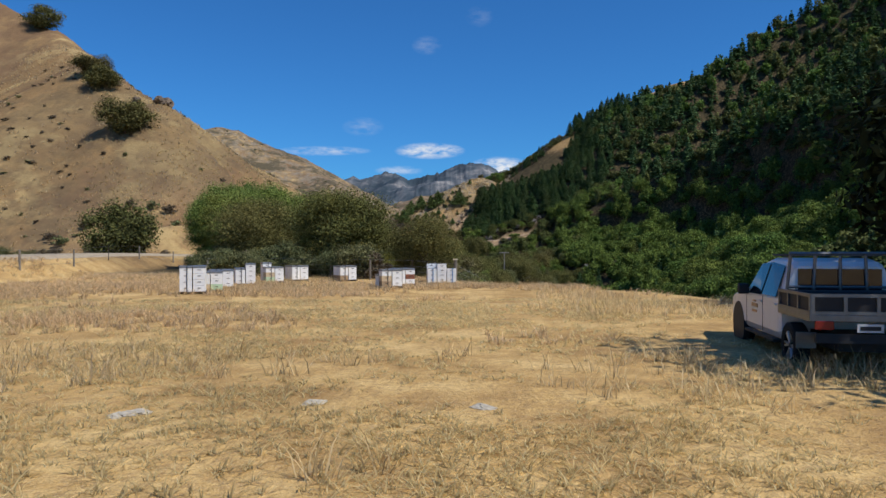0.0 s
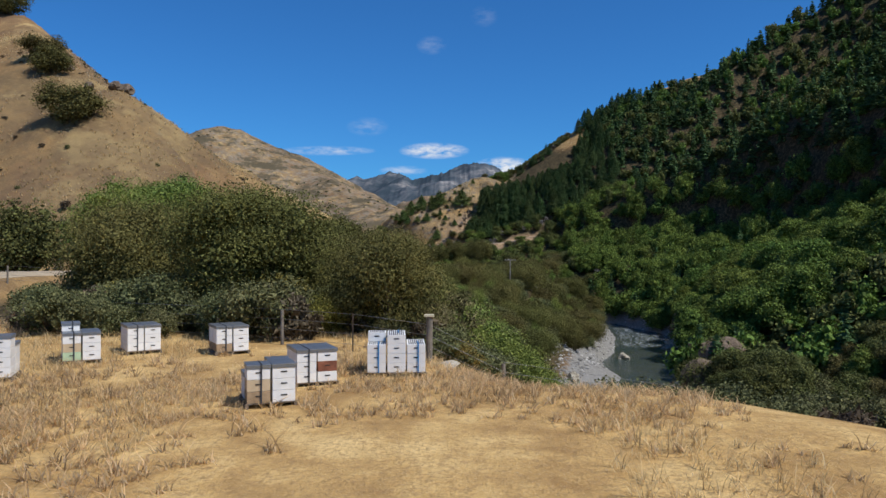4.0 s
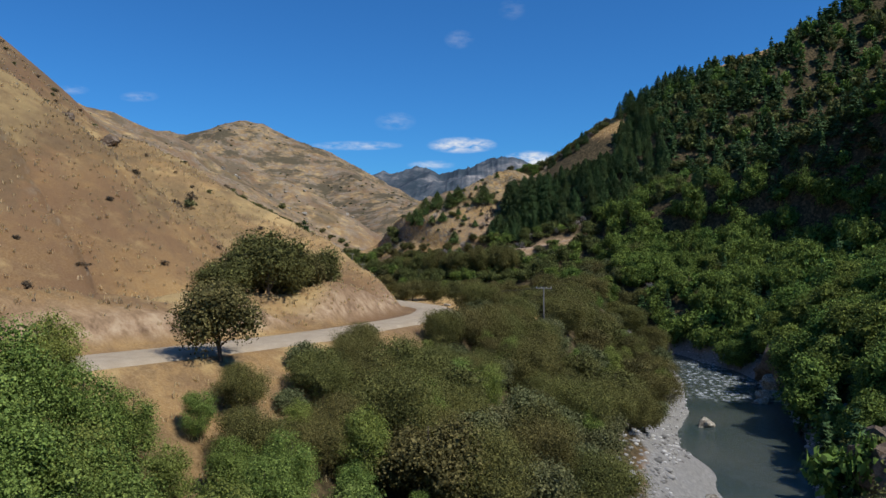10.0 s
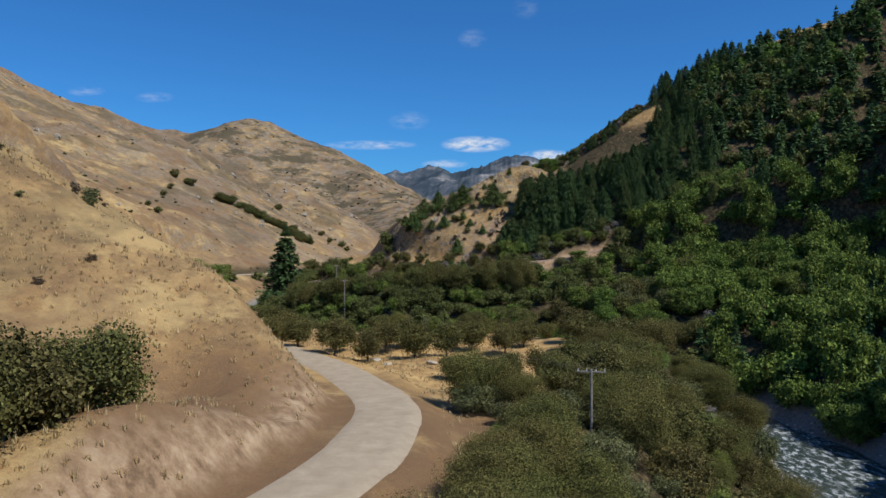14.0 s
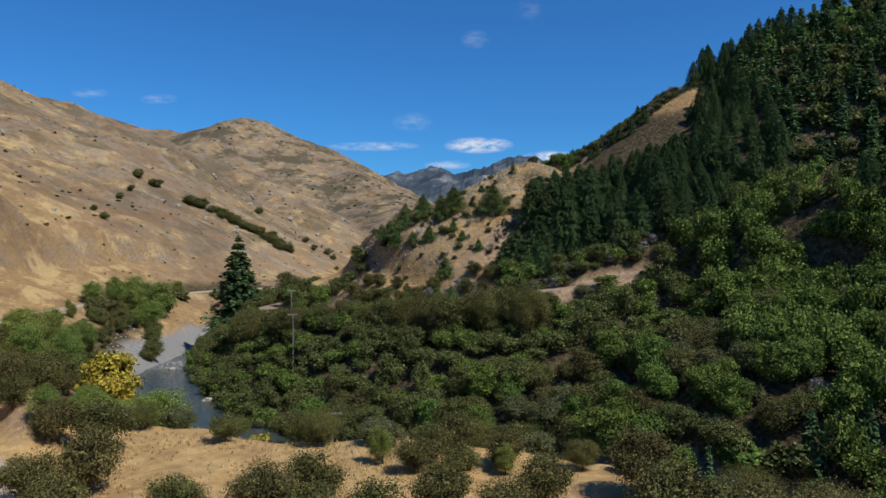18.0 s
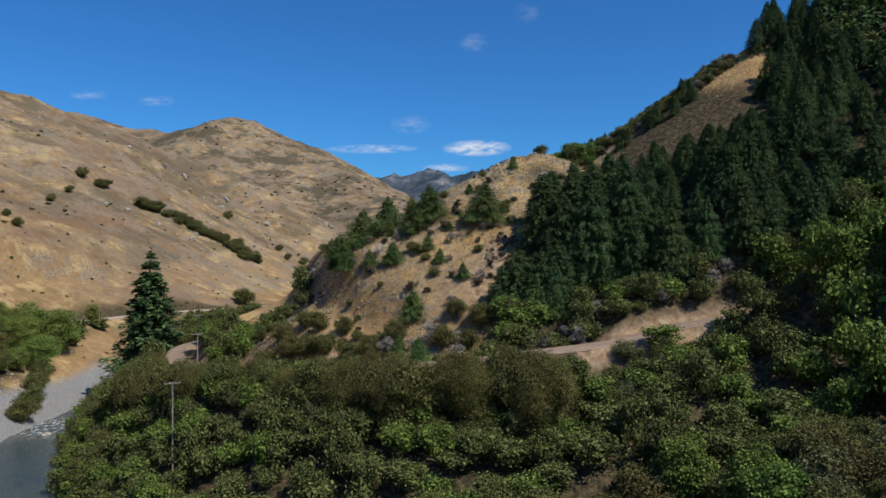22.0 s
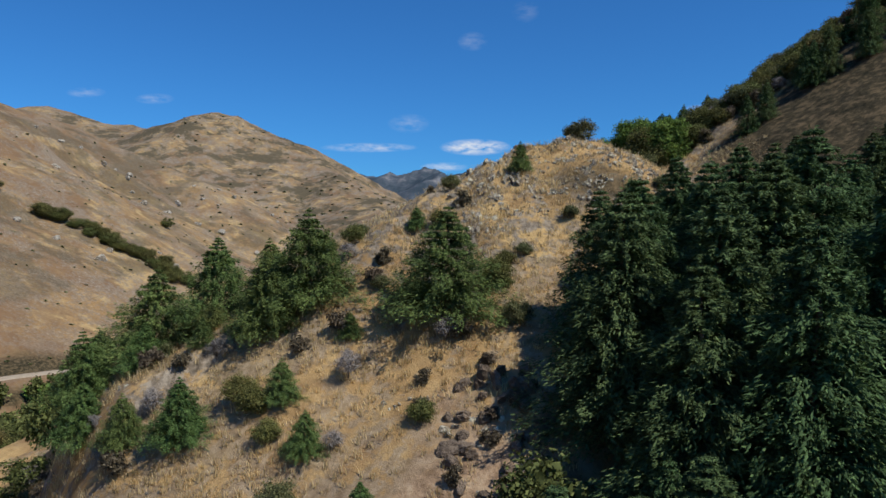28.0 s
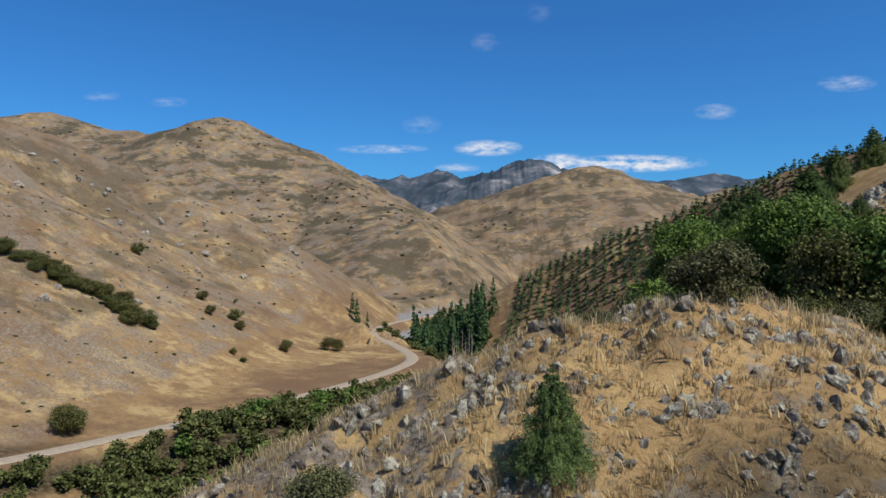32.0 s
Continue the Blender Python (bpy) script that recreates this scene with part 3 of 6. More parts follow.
gx = spread(-3600, 3600, [(-150, -70, 3.0), (-70, 70, 0.9), (70, 130, 2.0)])
gy = spread(-500, 4850, [(-12, 60, 0.9), (60, 330, 1.6), (330, 420, 0.8), (420, 520, 2.0)])
GX, GY = np.meshgrid(gx, gy)
GZ = land(GX, GY) + relief(GX, GY)
nx, ny = len(gx), len(gy)
ids = np.arange(nx * ny).reshape(ny, nx)
faces = np.stack([ids[:-1, :-1], ids[:-1, 1:], ids[1:, 1:], ids[1:, :-1]], -1).reshape(-1, 4)
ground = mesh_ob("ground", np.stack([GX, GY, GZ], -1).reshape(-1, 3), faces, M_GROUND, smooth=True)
tagged(ground, "dry tawny grass hills with stony outcrops and shingle river banks", "ground", kind="structure")
fx, fy, fz = GX.ravel(), GY.ravel(), GZ.ravel()
sy_, sx_ = np.gradient(GZ, gy, gx)
steep = np.hypot(sx_, sy_).ravel()
d_river, _, _ = along(fx, fy, RIVER)
d_road, z_road, _ = along(fx, fy, ROAD)
d_track, z_track, _ = along(fx, fy, TRACK)
cut = np.maximum((1 - step(5, 9, d_road)) * step(0.3, 0.9, fz - z_road) * step(60, 90, fy), (1 - step(6, 12, d_track)) * step(0.3, 1.0, fz - z_track))
layers = {
    "wood": wood_cover(fx, fy),
    "meadow": np.clip((1 - step(52, 66, fy)) * (1 - step(2.0, 5.0, fz)) * (fz > -6) + 0.4 * grass_nose(fx, fy) + 0.6 * step(186, 200, fy) * (1 - step(262, 300, fy)) * (fx < 40) * (fx > -70) * (fz > -9) * (fz < 3), 0, 1),
    "gravel": (1 - step(12, 15, d_river + 3 * fbm(fx, fy, 12, 3, 111))) * (fz < WATER_Z + 6),
    "bare": np.clip(cut + (1 - step(4, 8, np.hypot(fx - 66, (fy - 339) * 1.3))) + (1 - step(4, 7, np.hypot(fx - 11, (fy - 356) * 0.8) + 3 * fbm(fx, fy, 4, 3, 112))) + 0.8 * (1 - step(1, 4, np.abs(d_track - 4))) * (fx > -20), 0, 1),
    "rock": np.clip(knob_zone(fx, fy) * 1.0 + 0.6 * grass_nose(fx, fy) * (fx < 40) + step(1.15, 1.6, steep) * 0.5 + 0.8 * step(430, 600, fy) * (fx < -100) + 0.8 * (fy > 1000), 0, 1),
    "scrub": np.clip(0.4 * (fx < -30) * (fy < 300) + 0.65 * step(430, 600, fy) * (fx < -140) + step(900, 1100, fy) * 0.9, 0, 1),
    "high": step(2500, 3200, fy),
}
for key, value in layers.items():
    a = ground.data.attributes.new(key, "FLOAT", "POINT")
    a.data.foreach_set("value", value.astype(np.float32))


def ribbon(name, line, wide, mat, lift, label, category):
    """A strip that follows a line over the ground, slightly crowned."""
    pts = [Vector(p) for p in line]
    path = []
    for i in range(len(pts) - 1):
        p0, p1, p2, p3 = pts[max(i - 1, 0)], pts[i], pts[i + 1], pts[min(i + 2, len(pts) - 1)]
        n = max(2, int((p2 - p1).length / 2.5))
        for j in range(n):
            s = j / n
            path.append(0.5 * ((2 * p1) + (p2 - p0) * s + (2 * p0 - 5 * p1 + 4 * p2 - p3) * s * s + (3 * p1 - p0 - 3 * p2 + p3) * s ** 3))
    path.append(pts[-1])
    verts, faces_ = [], []
    cols = 9
    for i, p in enumerate(path):
        way = (path[min(i + 1, len(path) - 1)] - path[max(i - 1, 0)])
        way.z = 0
        way.normalize()
        out = Vector((-way.y, way.x, 0))
        for j in range(cols):
            s = j / (cols - 1) * 2 - 1
            w = wide * (1 + 0.12 * noise.noise(Vector((i * 0.23, s * 3, 0)))) if abs(s) == 1 else wide
            q = p + out * (s * w)
            z = p.z + lift + 0.06 * (1 - s * s) - 0.05 * math.exp(-((abs(s) - 0.45) / 0.13) ** 2) - (0.25 if abs(s) == 1 else 0)
            verts.append((q.x, q.y, z))
    for i in range(len(path) - 1):
        for j in range(cols - 1):
            a = i * cols + j
            faces_.append((a, a + 1, a + 1 + cols, a + cols))
    ob = mesh_ob(name, verts, faces_, mat, smooth=True)
    return tagged(ob, label, category, kind="structure")


ribbon("road", ROAD, 2.8, M_ROAD, 0.12, "pale gravel valley road with worn wheel tracks", "road")
ribbon("road_track", TRACK, 2.4, M_TRACK, 0.12, "narrow clay track cut into the hillside", "road")

wx = spread(-160, 130, [(-150, 110, 2.0)])
wy = spread(-220, 1500, [(-220, 560, 2.0)])
WX, WY = np.meshgrid(wx, wy)
wids = np.arange(WX.size).reshape(WX.shape)
wfaces = np.stack([wids[:-1, :-1], wids[:-1, 1:], wids[1:, 1:], wids[1:, :-1]], -1).reshape(-1, 4)
wd, _, _ = along(WX, WY, RIVER)
keep = (wd[:-1, :-1] < 19).ravel()
WZ = WATER_Z + 0.05 * fbm(WX, WY, 5, 3, 121)
used = np.unique(wfaces[keep])
remap = np.zeros(WX.size, dtype=int)
remap[used] = np.arange(len(used))
water = mesh_ob("water", np.stack([WX, WY, WZ], -1).reshape(-1, 3)[used], remap[wfaces[keep]], M_WATER, smooth=True)
tagged(water, "grey-green shallow river with broken riffles", "river", kind="structure")
a = water.data.attributes.new("riffle", "FLOAT", "POINT")
px_, py_ = WX.ravel()[used], WY.ravel()[used]
rapid = np.zeros(len(px_))
for cx, cy, rr in ((26, 118, 9), (33, 140, 8), (55, 228, 14), (52, 210, 8), (-90, 392, 12), (-104, 424, 12), (60, 245, 10)):
    rapid = np.maximum(rapid, 1 - step(rr * 0.5, rr, np.hypot(px_ - cx, py_ - cy)))
a.data.foreach_set("value", rapid.astype(np.float32))

# ---------------------------------------------------------------- plants


def gz(x, y):
    """The height of the ground sheet at x, y."""
    i = min(max(int(np.searchsorted(gx, x)) - 1, 0), nx - 2)
    j = min(max(int(np.searchsorted(gy, y)) - 1, 0), ny - 2)
    u, v = (x - gx[i]) / (gx[i + 1] - gx[i]), (y - gy[j]) / (gy[j + 1] - gy[j])
    return float((GZ[j, i] * (1 - u) + GZ[j, i + 1] * u) * (1 - v) + (GZ[j + 1, i] * (1 - u) + GZ[j + 1, i + 1] * u) * v)


rng = np.random.default_rng(7)


def headroom(x, y):
    """How tall a plant may grow on the bank that opens to the river."""
    if not (36 < y < 116 and x > 2.2 + 0.15 * (y - 31)):
        return 99.0
    return 4.4 - 0.345 * (y - 31) - gz(x, y)


def leaves(points, out, size, rg, long=1.5, flat=0.0, droop=0.0):
    """A leaf (a bent rhombus of two faces) at each point, turned outwards along out."""
    n = len(points)
    nor = out + rg.normal(0, 0.75, (n, 3))
    nor[:, 2] += flat
    nor /= np.linalg.norm(nor, axis=1)[:, None] + 1e-9
    t = rg.normal(0, 1, (n, 3))
    t[:, 2] -= droop
    t -= nor * (t * nor).sum(1)[:, None]
    t /= np.linalg.norm(t, axis=1)[:, None] + 1e-9
    b = np.cross(nor, t)
    s = (size * rg.uniform(0.6, 1.35, n))[:, None]
    v = np.stack([points - t * s * long * 0.5, points + b * s * 0.5 - nor * s * 0.12, points + t * s * long * 0.5, points - b * s * 0.5 - nor * s * 0.12], 1).reshape(-1, 3)
    i = np.arange(n)[:, None] * 4
    f = np.concatenate([i + np.array([[0, 1, 2]]), i + np.array([[0, 2, 3]])], 0)
    return v, f


def tube(points, radii, sides=6):
    v, f = [], []
    for i, (p, r) in enumerate(zip(points, radii)):
        way = Vector(points[min(i + 1, len(points) - 1)]) - Vector(points[max(i - 1, 0)])
        q = way.to_track_quat("Z", "Y")
        for j in range(sides):
            a = 2 * math.pi * j / sides
            v.append(tuple(Vector(p) + q @ Vector((r * math.cos(a), r * math.sin(a), 0))))
    for i in range(len(points) - 1):
        for j in range(sides):
            a, b = i * sides + j, i * sides + (j + 1) % sides
            f += [(a, b, b + sides), (a, b + sides, a + sides)]
    return np.array(v), np.array(f)


def merge(pieces):
    vs, fs, o = [], [], 0
    for v, f in pieces:
        vs.append(v)
        fs.append(f + o)
        o += len(v)
    return np.concatenate(vs), np.concatenate(fs)


def crown_round(seed, h, r, low, clumps, n, size, squash=1.0, long=1.5):
    """A crown: leaf clumps crowded over a lumpy dome, with a thin scatter of twigs' ends outside and shaded foliage within."""
    rg = np.random.default_rng(seed)
    mid, tall = h * (0.96 + low) / 2, h * (1.02 - low) / 2
    u = rg.normal(0, 1, (clumps, 3))
    u /= np.linalg.norm(u, axis=1)[:, None]
    u[:, 2] = np.where((u[:, 2] < -0.75) & (low > 0.05), -u[:, 2], u[:, 2])
    k = rg.uniform(0.52, 0.78, clumps)
    k[: clumps // 5] *= 0.45
    rs = r * rg.uniform(0.24, 0.46, clumps)
    cs = np.stack([u[:, 0] * r * k, u[:, 1] * r * k, mid + u[:, 2] * (tall * k * squash)], 1)
    share = rs ** 2 / (rs ** 2).sum()
    pick = rg.choice(clumps, n, p=share)
    w = rg.normal(0, 1, (n, 3))
    w[:, 2] = np.abs(w[:, 2]) * np.where(rg.random(n) < 0.75, 1, -1)
    w /= np.linalg.norm(w, axis=1)[:, None]
    deep = np.where(rg.random(n) < 0.25, rg.uniform(0.2, 0.7, n), rg.uniform(0.78, 1.1, n))
    p = cs[pick] + w * (rs[pick] * deep)[:, None] * np.array([1, 1, 0.85])
    p[:, 2] = np.maximum(p[:, 2], h * low * 0.6)
    v, f = leaves(p, w, np.where(deep < 0.72, size * 1.9, size), rg, long, 0.35)
    return v, f, cs, rs


def limbs(seed, h, r, low, cs, trunk_r):
    rg = np.random.default_rng(seed + 5)
    lean = rg.normal(0, 0.05 * h, 2)
    top = (lean[0], lean[1], h * 0.8)
    pieces = [tube([(0, 0, -0.5), (lean[0] * 0.2, lean[1] * 0.2, h * 0.25), (lean[0] * 0.6, lean[1] * 0.6, h * 0.5), top], [trunk_r * 1.25, trunk_r, trunk_r * 0.65, trunk_r * 0.2], 7)]
    for c in cs[:: max(1, len(cs) // 9)]:
        z0 = h * (low * 0.6 + 0.12) + rg.uniform(0, 0.2) * h
        z0 = min(z0, c[2] * 0.8 + 0.05)
        a = (lean[0] * 0.4, lean[1] * 0.4, z0)
        m = ((a[0] + c[0]) / 2, (a[1] + c[1]) / 2, (a[2] + c[2]) / 2 + 0.04 * h)
        pieces.append(tube([a, m, tuple(c)], [trunk_r * 0.5, trunk_r * 0.3, trunk_r * 0.08], 5))
    return merge(pieces)


def crown_conifer(seed, h, r, low, whorls, per, sprays, size, power=0.85, rise=0.22, sag=0.42, loose=0.04):
    """Whorls of branches that carry flat sprays of needles."""
    rg = np.random.default_rng(seed)
    pts, outs = [], []
    for w in range(whorls):
        s = (w + rg.uniform(-0.3, 0.3)) / whorls
        z = h * (low + (1 - low) * s)
        reach = r * max(0.03, (1 - s)) ** power * rg.uniform(0.8, 1.12)
        turn = rg.uniform(0, 6.28)
        for b in range(per):
            a = turn + 6.283 * b / per + rg.normal(0, 0.2)
            ln = reach * rg.uniform(0.65, 1.15)
            n = max(3, int(sprays * (0.25 + ln / r)))
            k = rg.uniform(0.15, 1.0, n) ** 0.7
            side = rg.normal(0, 0.17, n) * ln * (1.1 - k)
            x = math.cos(a) * ln * k - math.sin(a) * side
            y = math.sin(a) * ln * k + math.cos(a) * side
            zz = z + ln * (rise * k - sag * k * k) + rg.normal(0, loose * ln, n) - np.abs(side) * 0.25
            pts.append(np.stack([x, y, zz], 1))
            outs.append(np.stack([math.cos(a) * np.full(n, 0.35), math.sin(a) * np.full(n, 0.35), np.full(n, 1.0)], 1))
    top = np.stack([rg.normal(0, 0.02 * r, 6), rg.normal(0, 0.02 * r, 6), h * rg.uniform(0.96, 1.03, 6)], 1)
    pts.append(top)
    outs.append(np.tile([[1.0, 0, 0.2]], (6, 1)))
    p, o = np.concatenate(pts), np.concatenate(outs)
    n = len(p)
    nor = o + rg.normal(0, 0.35 + 4 * (loose - 0.04), (n, 3))
    nor /= np.linalg.norm(nor, axis=1)[:, None]
    t = p * np.array([1, 1, 0]) + rg.normal(0, (0.3 if size > 0.3 else 0.16) * r, (n, 3)) * np.array([1, 1, 0.4])
    t -= nor * (t * nor).sum(1)[:, None]
    t /= np.linalg.norm(t, axis=1)[:, None] + 1e-9
    b = np.cross(nor, t)
    fat = 0.33 if size > 0.3 else 0.24
    s = (size * rg.uniform(0.6, 1.4, n))[:, None]
    v = np.stack([p - t * s * 0.7, p + b * s * fat - nor * s * 0.1, p + t * s * 0.95, p - b * s * fat - nor * s * 0.1], 1).reshape(-1, 3)
    i = np.arange(n)[:, None] * 4
    return v, np.concatenate([i + np.array([[0, 1, 2]]), i + np.array([[0, 2, 3]])], 0)


def make_tree(name, label, category, crown, trunk, leaf, bark=M_BARK):
    e = tagged(new(name), label, category)
    mesh_ob("trunk", *trunk, bark, e, smooth=True)
    mesh_ob("crown", *crown, leaf, e)
    return e


def conifer(seed, h, r, low, whorls, per, sprays, size, leaf, name, label, power=0.85, **shape):
    crown = crown_conifer(seed, h, r, low, whorls, per, sprays, size, power, **shape)
    trunk = tube([(0, 0, -0.6), (0.02 * h, 0, h * 0.4), (0, 0.01 * h, h * 0.75), (0, 0, h * 0.98)], [h * 0.020, h * 0.015, h * 0.008, h * 0.002], 7)
    return make_tree(name, label, "conifer", crown, trunk, leaf)


def roundtree(seed, h, r, low, clumps, n, size, leaf, name, label, category="tree", squash=1.0, trunk_r=None, long=1.5):
    v, f, cs, rs = crown_round(seed, h, r, low, clumps, n, size, squash, long)
    return make_tree(name, label, category, (v, f), limbs(seed, h, r, low, cs, trunk_r or h * 0.022), leaf)


# one of each kind; the copies are scaled a little
FIRS = [conifer(11 + i, 9.5, 3.5, 0.02, 27, 11, 90, 0.17, M_PINE, "fir_tree", "tall dark green fir tree on the steep valley side", 0.74, rise=0.30, sag=0.38, loose=0.075) for i in range(4)]
YOUNG = [conifer(31 + i, 7.0, 3.7, 0.01, 25, 12, 190, 0.115, M_YPINE, "young_fir_tree", "bushy young green fir on the grassy nose", 0.92, rise=0.44, sag=0.36, loose=0.07) for i in range(4)]
GROVE = [conifer(331 + i, 10.0, 4.1, 0.01, 32, 12, 170, 0.135, M_PINE, "fir_tree", "dense dark green fir in the grove below the knob", 0.72, rise=0.40, sag=0.38, loose=0.06) for i in range(3)]
BROAD = [roundtree(51 + i, 9, 3.9, 0.02, 48, 9000, 0.21, M_BROAD, "sycamore_tree", "leafy green sycamore on the river slope") for i in range(4)]
POPLAR = [roundtree(61 + i, 9, 3.0, 0.02, 70, 24000, 0.088, M_POPLAR, "poplar_tree", "bright green leafy poplar sapling in a thicket", long=1.1) for i in range(4)]
# kanuka too, with finer leaves than the kind below
THICKET = [roundtree(171 + i, 5.2, 2.9, 0.03, 76, 42000, 0.046, M_THICKET, "manuka_tree", "dark olive kanuka with fine leaves and a domed crown", squash=0.85) for i in range(3)]
KANUKA = [roundtree(71 + i, 5.2, 2.8, 0.04, 52, 10000, 0.098, M_KANUKA, "kanuka_tree", "dark olive kanuka with a dense domed crown", squash=0.85) for i in range(4)]
BUSH = [roundtree(81 + i, 5.0, 3.1, 0.02, 46, 9000, 0.115, M_BUSH if i % 2 else M_KANUKA, "native_bush", "dark olive bush in dense riverside scrub", "bush", squash=0.85) for i in range(4)]
SCRUB = [roundtree(91 + i, 3.2, 2.1, 0.02, 40, 6000, 0.085, M_SCRUB, "scrub_bush", "grey-green scrub bush on the bank", "bush", squash=0.85, trunk_r=0.07) for i in range(4)]
DRY = [roundtree(101 + i, 2.4, 1.5, 0.02, 16, 900, 0.13, M_DRYSCRUB, "dry_bush", "leafless grey-brown scrub bush", "bush", squash=0.9, trunk_r=0.05, long=3.0) for i in range(3)]
GREY = [roundtree(121 + i, 5.0, 2.4, 0.06, 26, 1500, 0.05, M_DEAD, "bare_shrub", "leafless pale grey shrub among the bush", "bush", long=12, trunk_r=0.09) for i in range(3)]
SHRUB = [roundtree(131 + i, 3.2, 2.1, 0.02, 40, 6000, 0.088, M_SCRUB if i % 2 else M_BUSH, "hillside_shrub", "olive shrub in the bush of the far bank", "bush", squash=0.85, trunk_r=0.07) for i in range(4)]
TRACKSIDE = [roundtree(141 + i, 3.2, 2.1, 0.02, 40, 6000, 0.088, M_BUSH if i % 2 else M_SCRUB, "bank_shrub", "olive shrub on the bank below the clay track", "bush", squash=0.85, trunk_r=0.07) for i in range(2)]
MASTERS = GROVE + TRACKSIDE + SHRUB + GREY + DRY + THICKET + FIRS + YOUNG + BROAD + POPLAR + KANUKA + BUSH + SCRUB
for ob in MASTERS:
    ob.location = (0, -3000, 0)


def plant(kind, x, y, scale=1.0, turn=None, sink=0.15, wide=1.0, label=""):
    """A copy of one of a kind, standing on the ground at x, y."""
    i = int(rng.integers(len(kind)))
    most = headroom(x, y)
    if most < 20:
        tall = 3.2 if kind is SCRUB else 2.4 if kind is DRY else 5.2
        scale = min(scale, max(most, 0.7) / tall)
    z = gz(x, y) - sink
    a = rng.uniform(0, 6.283) if turn is None else turn
    m = Matrix.LocRotScale((x, y, z), Euler((rng.normal(0, 0.03), rng.normal(0, 0.03), a)), (scale * wide, scale * wide, scale))
    ob = copy_thing(kind[i], m)
    if label:
        tagged(ob, label)
    return ob


def scatter(x0, x1, y0, y1, gap, seed, test):
    """Places on a jittered grid that pass the test, a function of arrays x, y that gives a chance."""
    rg = np.random.default_rng(seed)
    xs, ys = np.meshgrid(np.arange(x0, x1, gap), np.arange(y0, y1, gap))
    xs, ys = (xs + rg.uniform(-0.45, 0.45, xs.shape) * gap).ravel(), (ys + rg.uniform(-0.45, 0.45, ys.shape) * gap).ravel()
    ok = rg.random(len(xs)) < test(xs, ys)
    return list(zip(xs[ok].tolist(), ys[ok].tolist()))


MASS = {}


def mass(kind, x, y, h, r):
    """Notes a far tree for the joined woods."""
    MASS.setdefault(kind, []).append((x, y, gz(x, y) - 0.2, h, r))


def join_mass(key, name, label, mat, makers):
    """All noted far trees of a kind as one piece of geometry."""
    rg = np.random.default_rng(len(key))
    pieces = []
    for x, y, z, h, r in MASS.get(key, []):
        v, f = makers[int(rg.integers(len(makers)))]
        a = rg.uniform(0, 6.283)
        c, s = math.cos(a), math.sin(a)
        w = v * np.array([r, r, h])
        pieces.append((np.stack([w[:, 0] * c - w[:, 1] * s + x, w[:, 0] * s + w[:, 1] * c + y, w[:, 2] + z], 1), f))
    if pieces:
        tagged(mesh_ob(name, *merge(pieces), mat), label, "woods", kind="stuff")


def unit(vf, h, r):
    return vf[0] / np.array([r, r, h]), vf[1]


FAR_FIR = [unit(crown_conifer(201 + i, 9, 3.6, 0.02, 11, 7, 7, 0.95, 0.75), 9, 3.6) for i in range(5)]
FAR_ROUND = [unit(crown_round(211 + i, 5, 2.8, 0.02, 26, 420, 0.42, 0.9)[:2], 5, 2.8) for i in range(5)]
MID_ROUND = [unit(crown_round(241 + i, 5, 2.8, 0.02, 40, 1500, 0.21, 0.9)[:2], 5, 2.8) for i in range(5)]
FAR_TINY = [unit(crown_conifer(231 + i, 3, 1.1, 0.0, 4, 4, 2, 0.85), 3, 1.1) for i in range(4)]
MID_SMALL = [unit(crown_round(261 + i, 2, 1.2, 0.0, 16, 420, 0.14, 0.9)[:2], 2, 1.2) for i in range(4)]
FAR_SMALL = [unit(crown_round(221 + i, 2, 1.2, 0.0, 9, 80, 0.5, 0.9)[:2], 2, 1.2) for i in range(5)]

# the thicket on the near slope: kanuka in front, poplars behind it, scrub along the fence
for x, y in scatter(-26, 6, 48, 66, 4.6, 21, lambda x, y: (x > -0.345 * y + 4) & (x < 0)):
    plant(THICKET, x, y, rng.uniform(0.95, 1.5) * (1.0 if x < -6 else 0.7))
M_TWIG = leaf_material("thin_brown_leaves", (0.070, 0.060, 0.030), (0.150, 0.130, 0.060), (0.270, 0.240, 0.110), 0.1)
M_BROOM = leaf_material("broom_leaves", (0.110, 0.105, 0.022), (0.215, 0.200, 0.040), (0.400, 0.350, 0.080), 0.2)
BROOM = [roundtree(181 + i, 2.4, 1.6, 0.02, 36, 9000, 0.05, M_BROOM, "broom_bush", "yellow-green broom beside the fence", "bush", trunk_r=0.05) for i in range(2)]
TWIGGY = [roundtree(191, 5.0, 2.0, 0.05, 44, 9000, 0.035, M_TWIG, "twiggy_shrub", "tall twiggy brown-green shrub losing its leaves", "bush", trunk_r=0.06, long=5.0)]
MASTERS += BROOM + TWIGGY
for x, y, h in ((-7.6, 48.6, 2.6), (-5.4, 47.8, 2.4), (-9.6, 49.0, 2.3), (-3.6, 46.9, 1.7), (1.8, 45.6, 1.6), (-12.4, 49.2, 2.0)):
    plant(BROOM, x, y, h / 2.4)
for x, y, h in ((-0.6, 51.5, 5.2), (1.0, 53.5, 5.6), (-1.6, 54.5, 5.4), (0.2, 49.6, 3.6), (2.2, 50.5, 3.2)):
    plant(TWIGGY, x, y, h / 5.0)
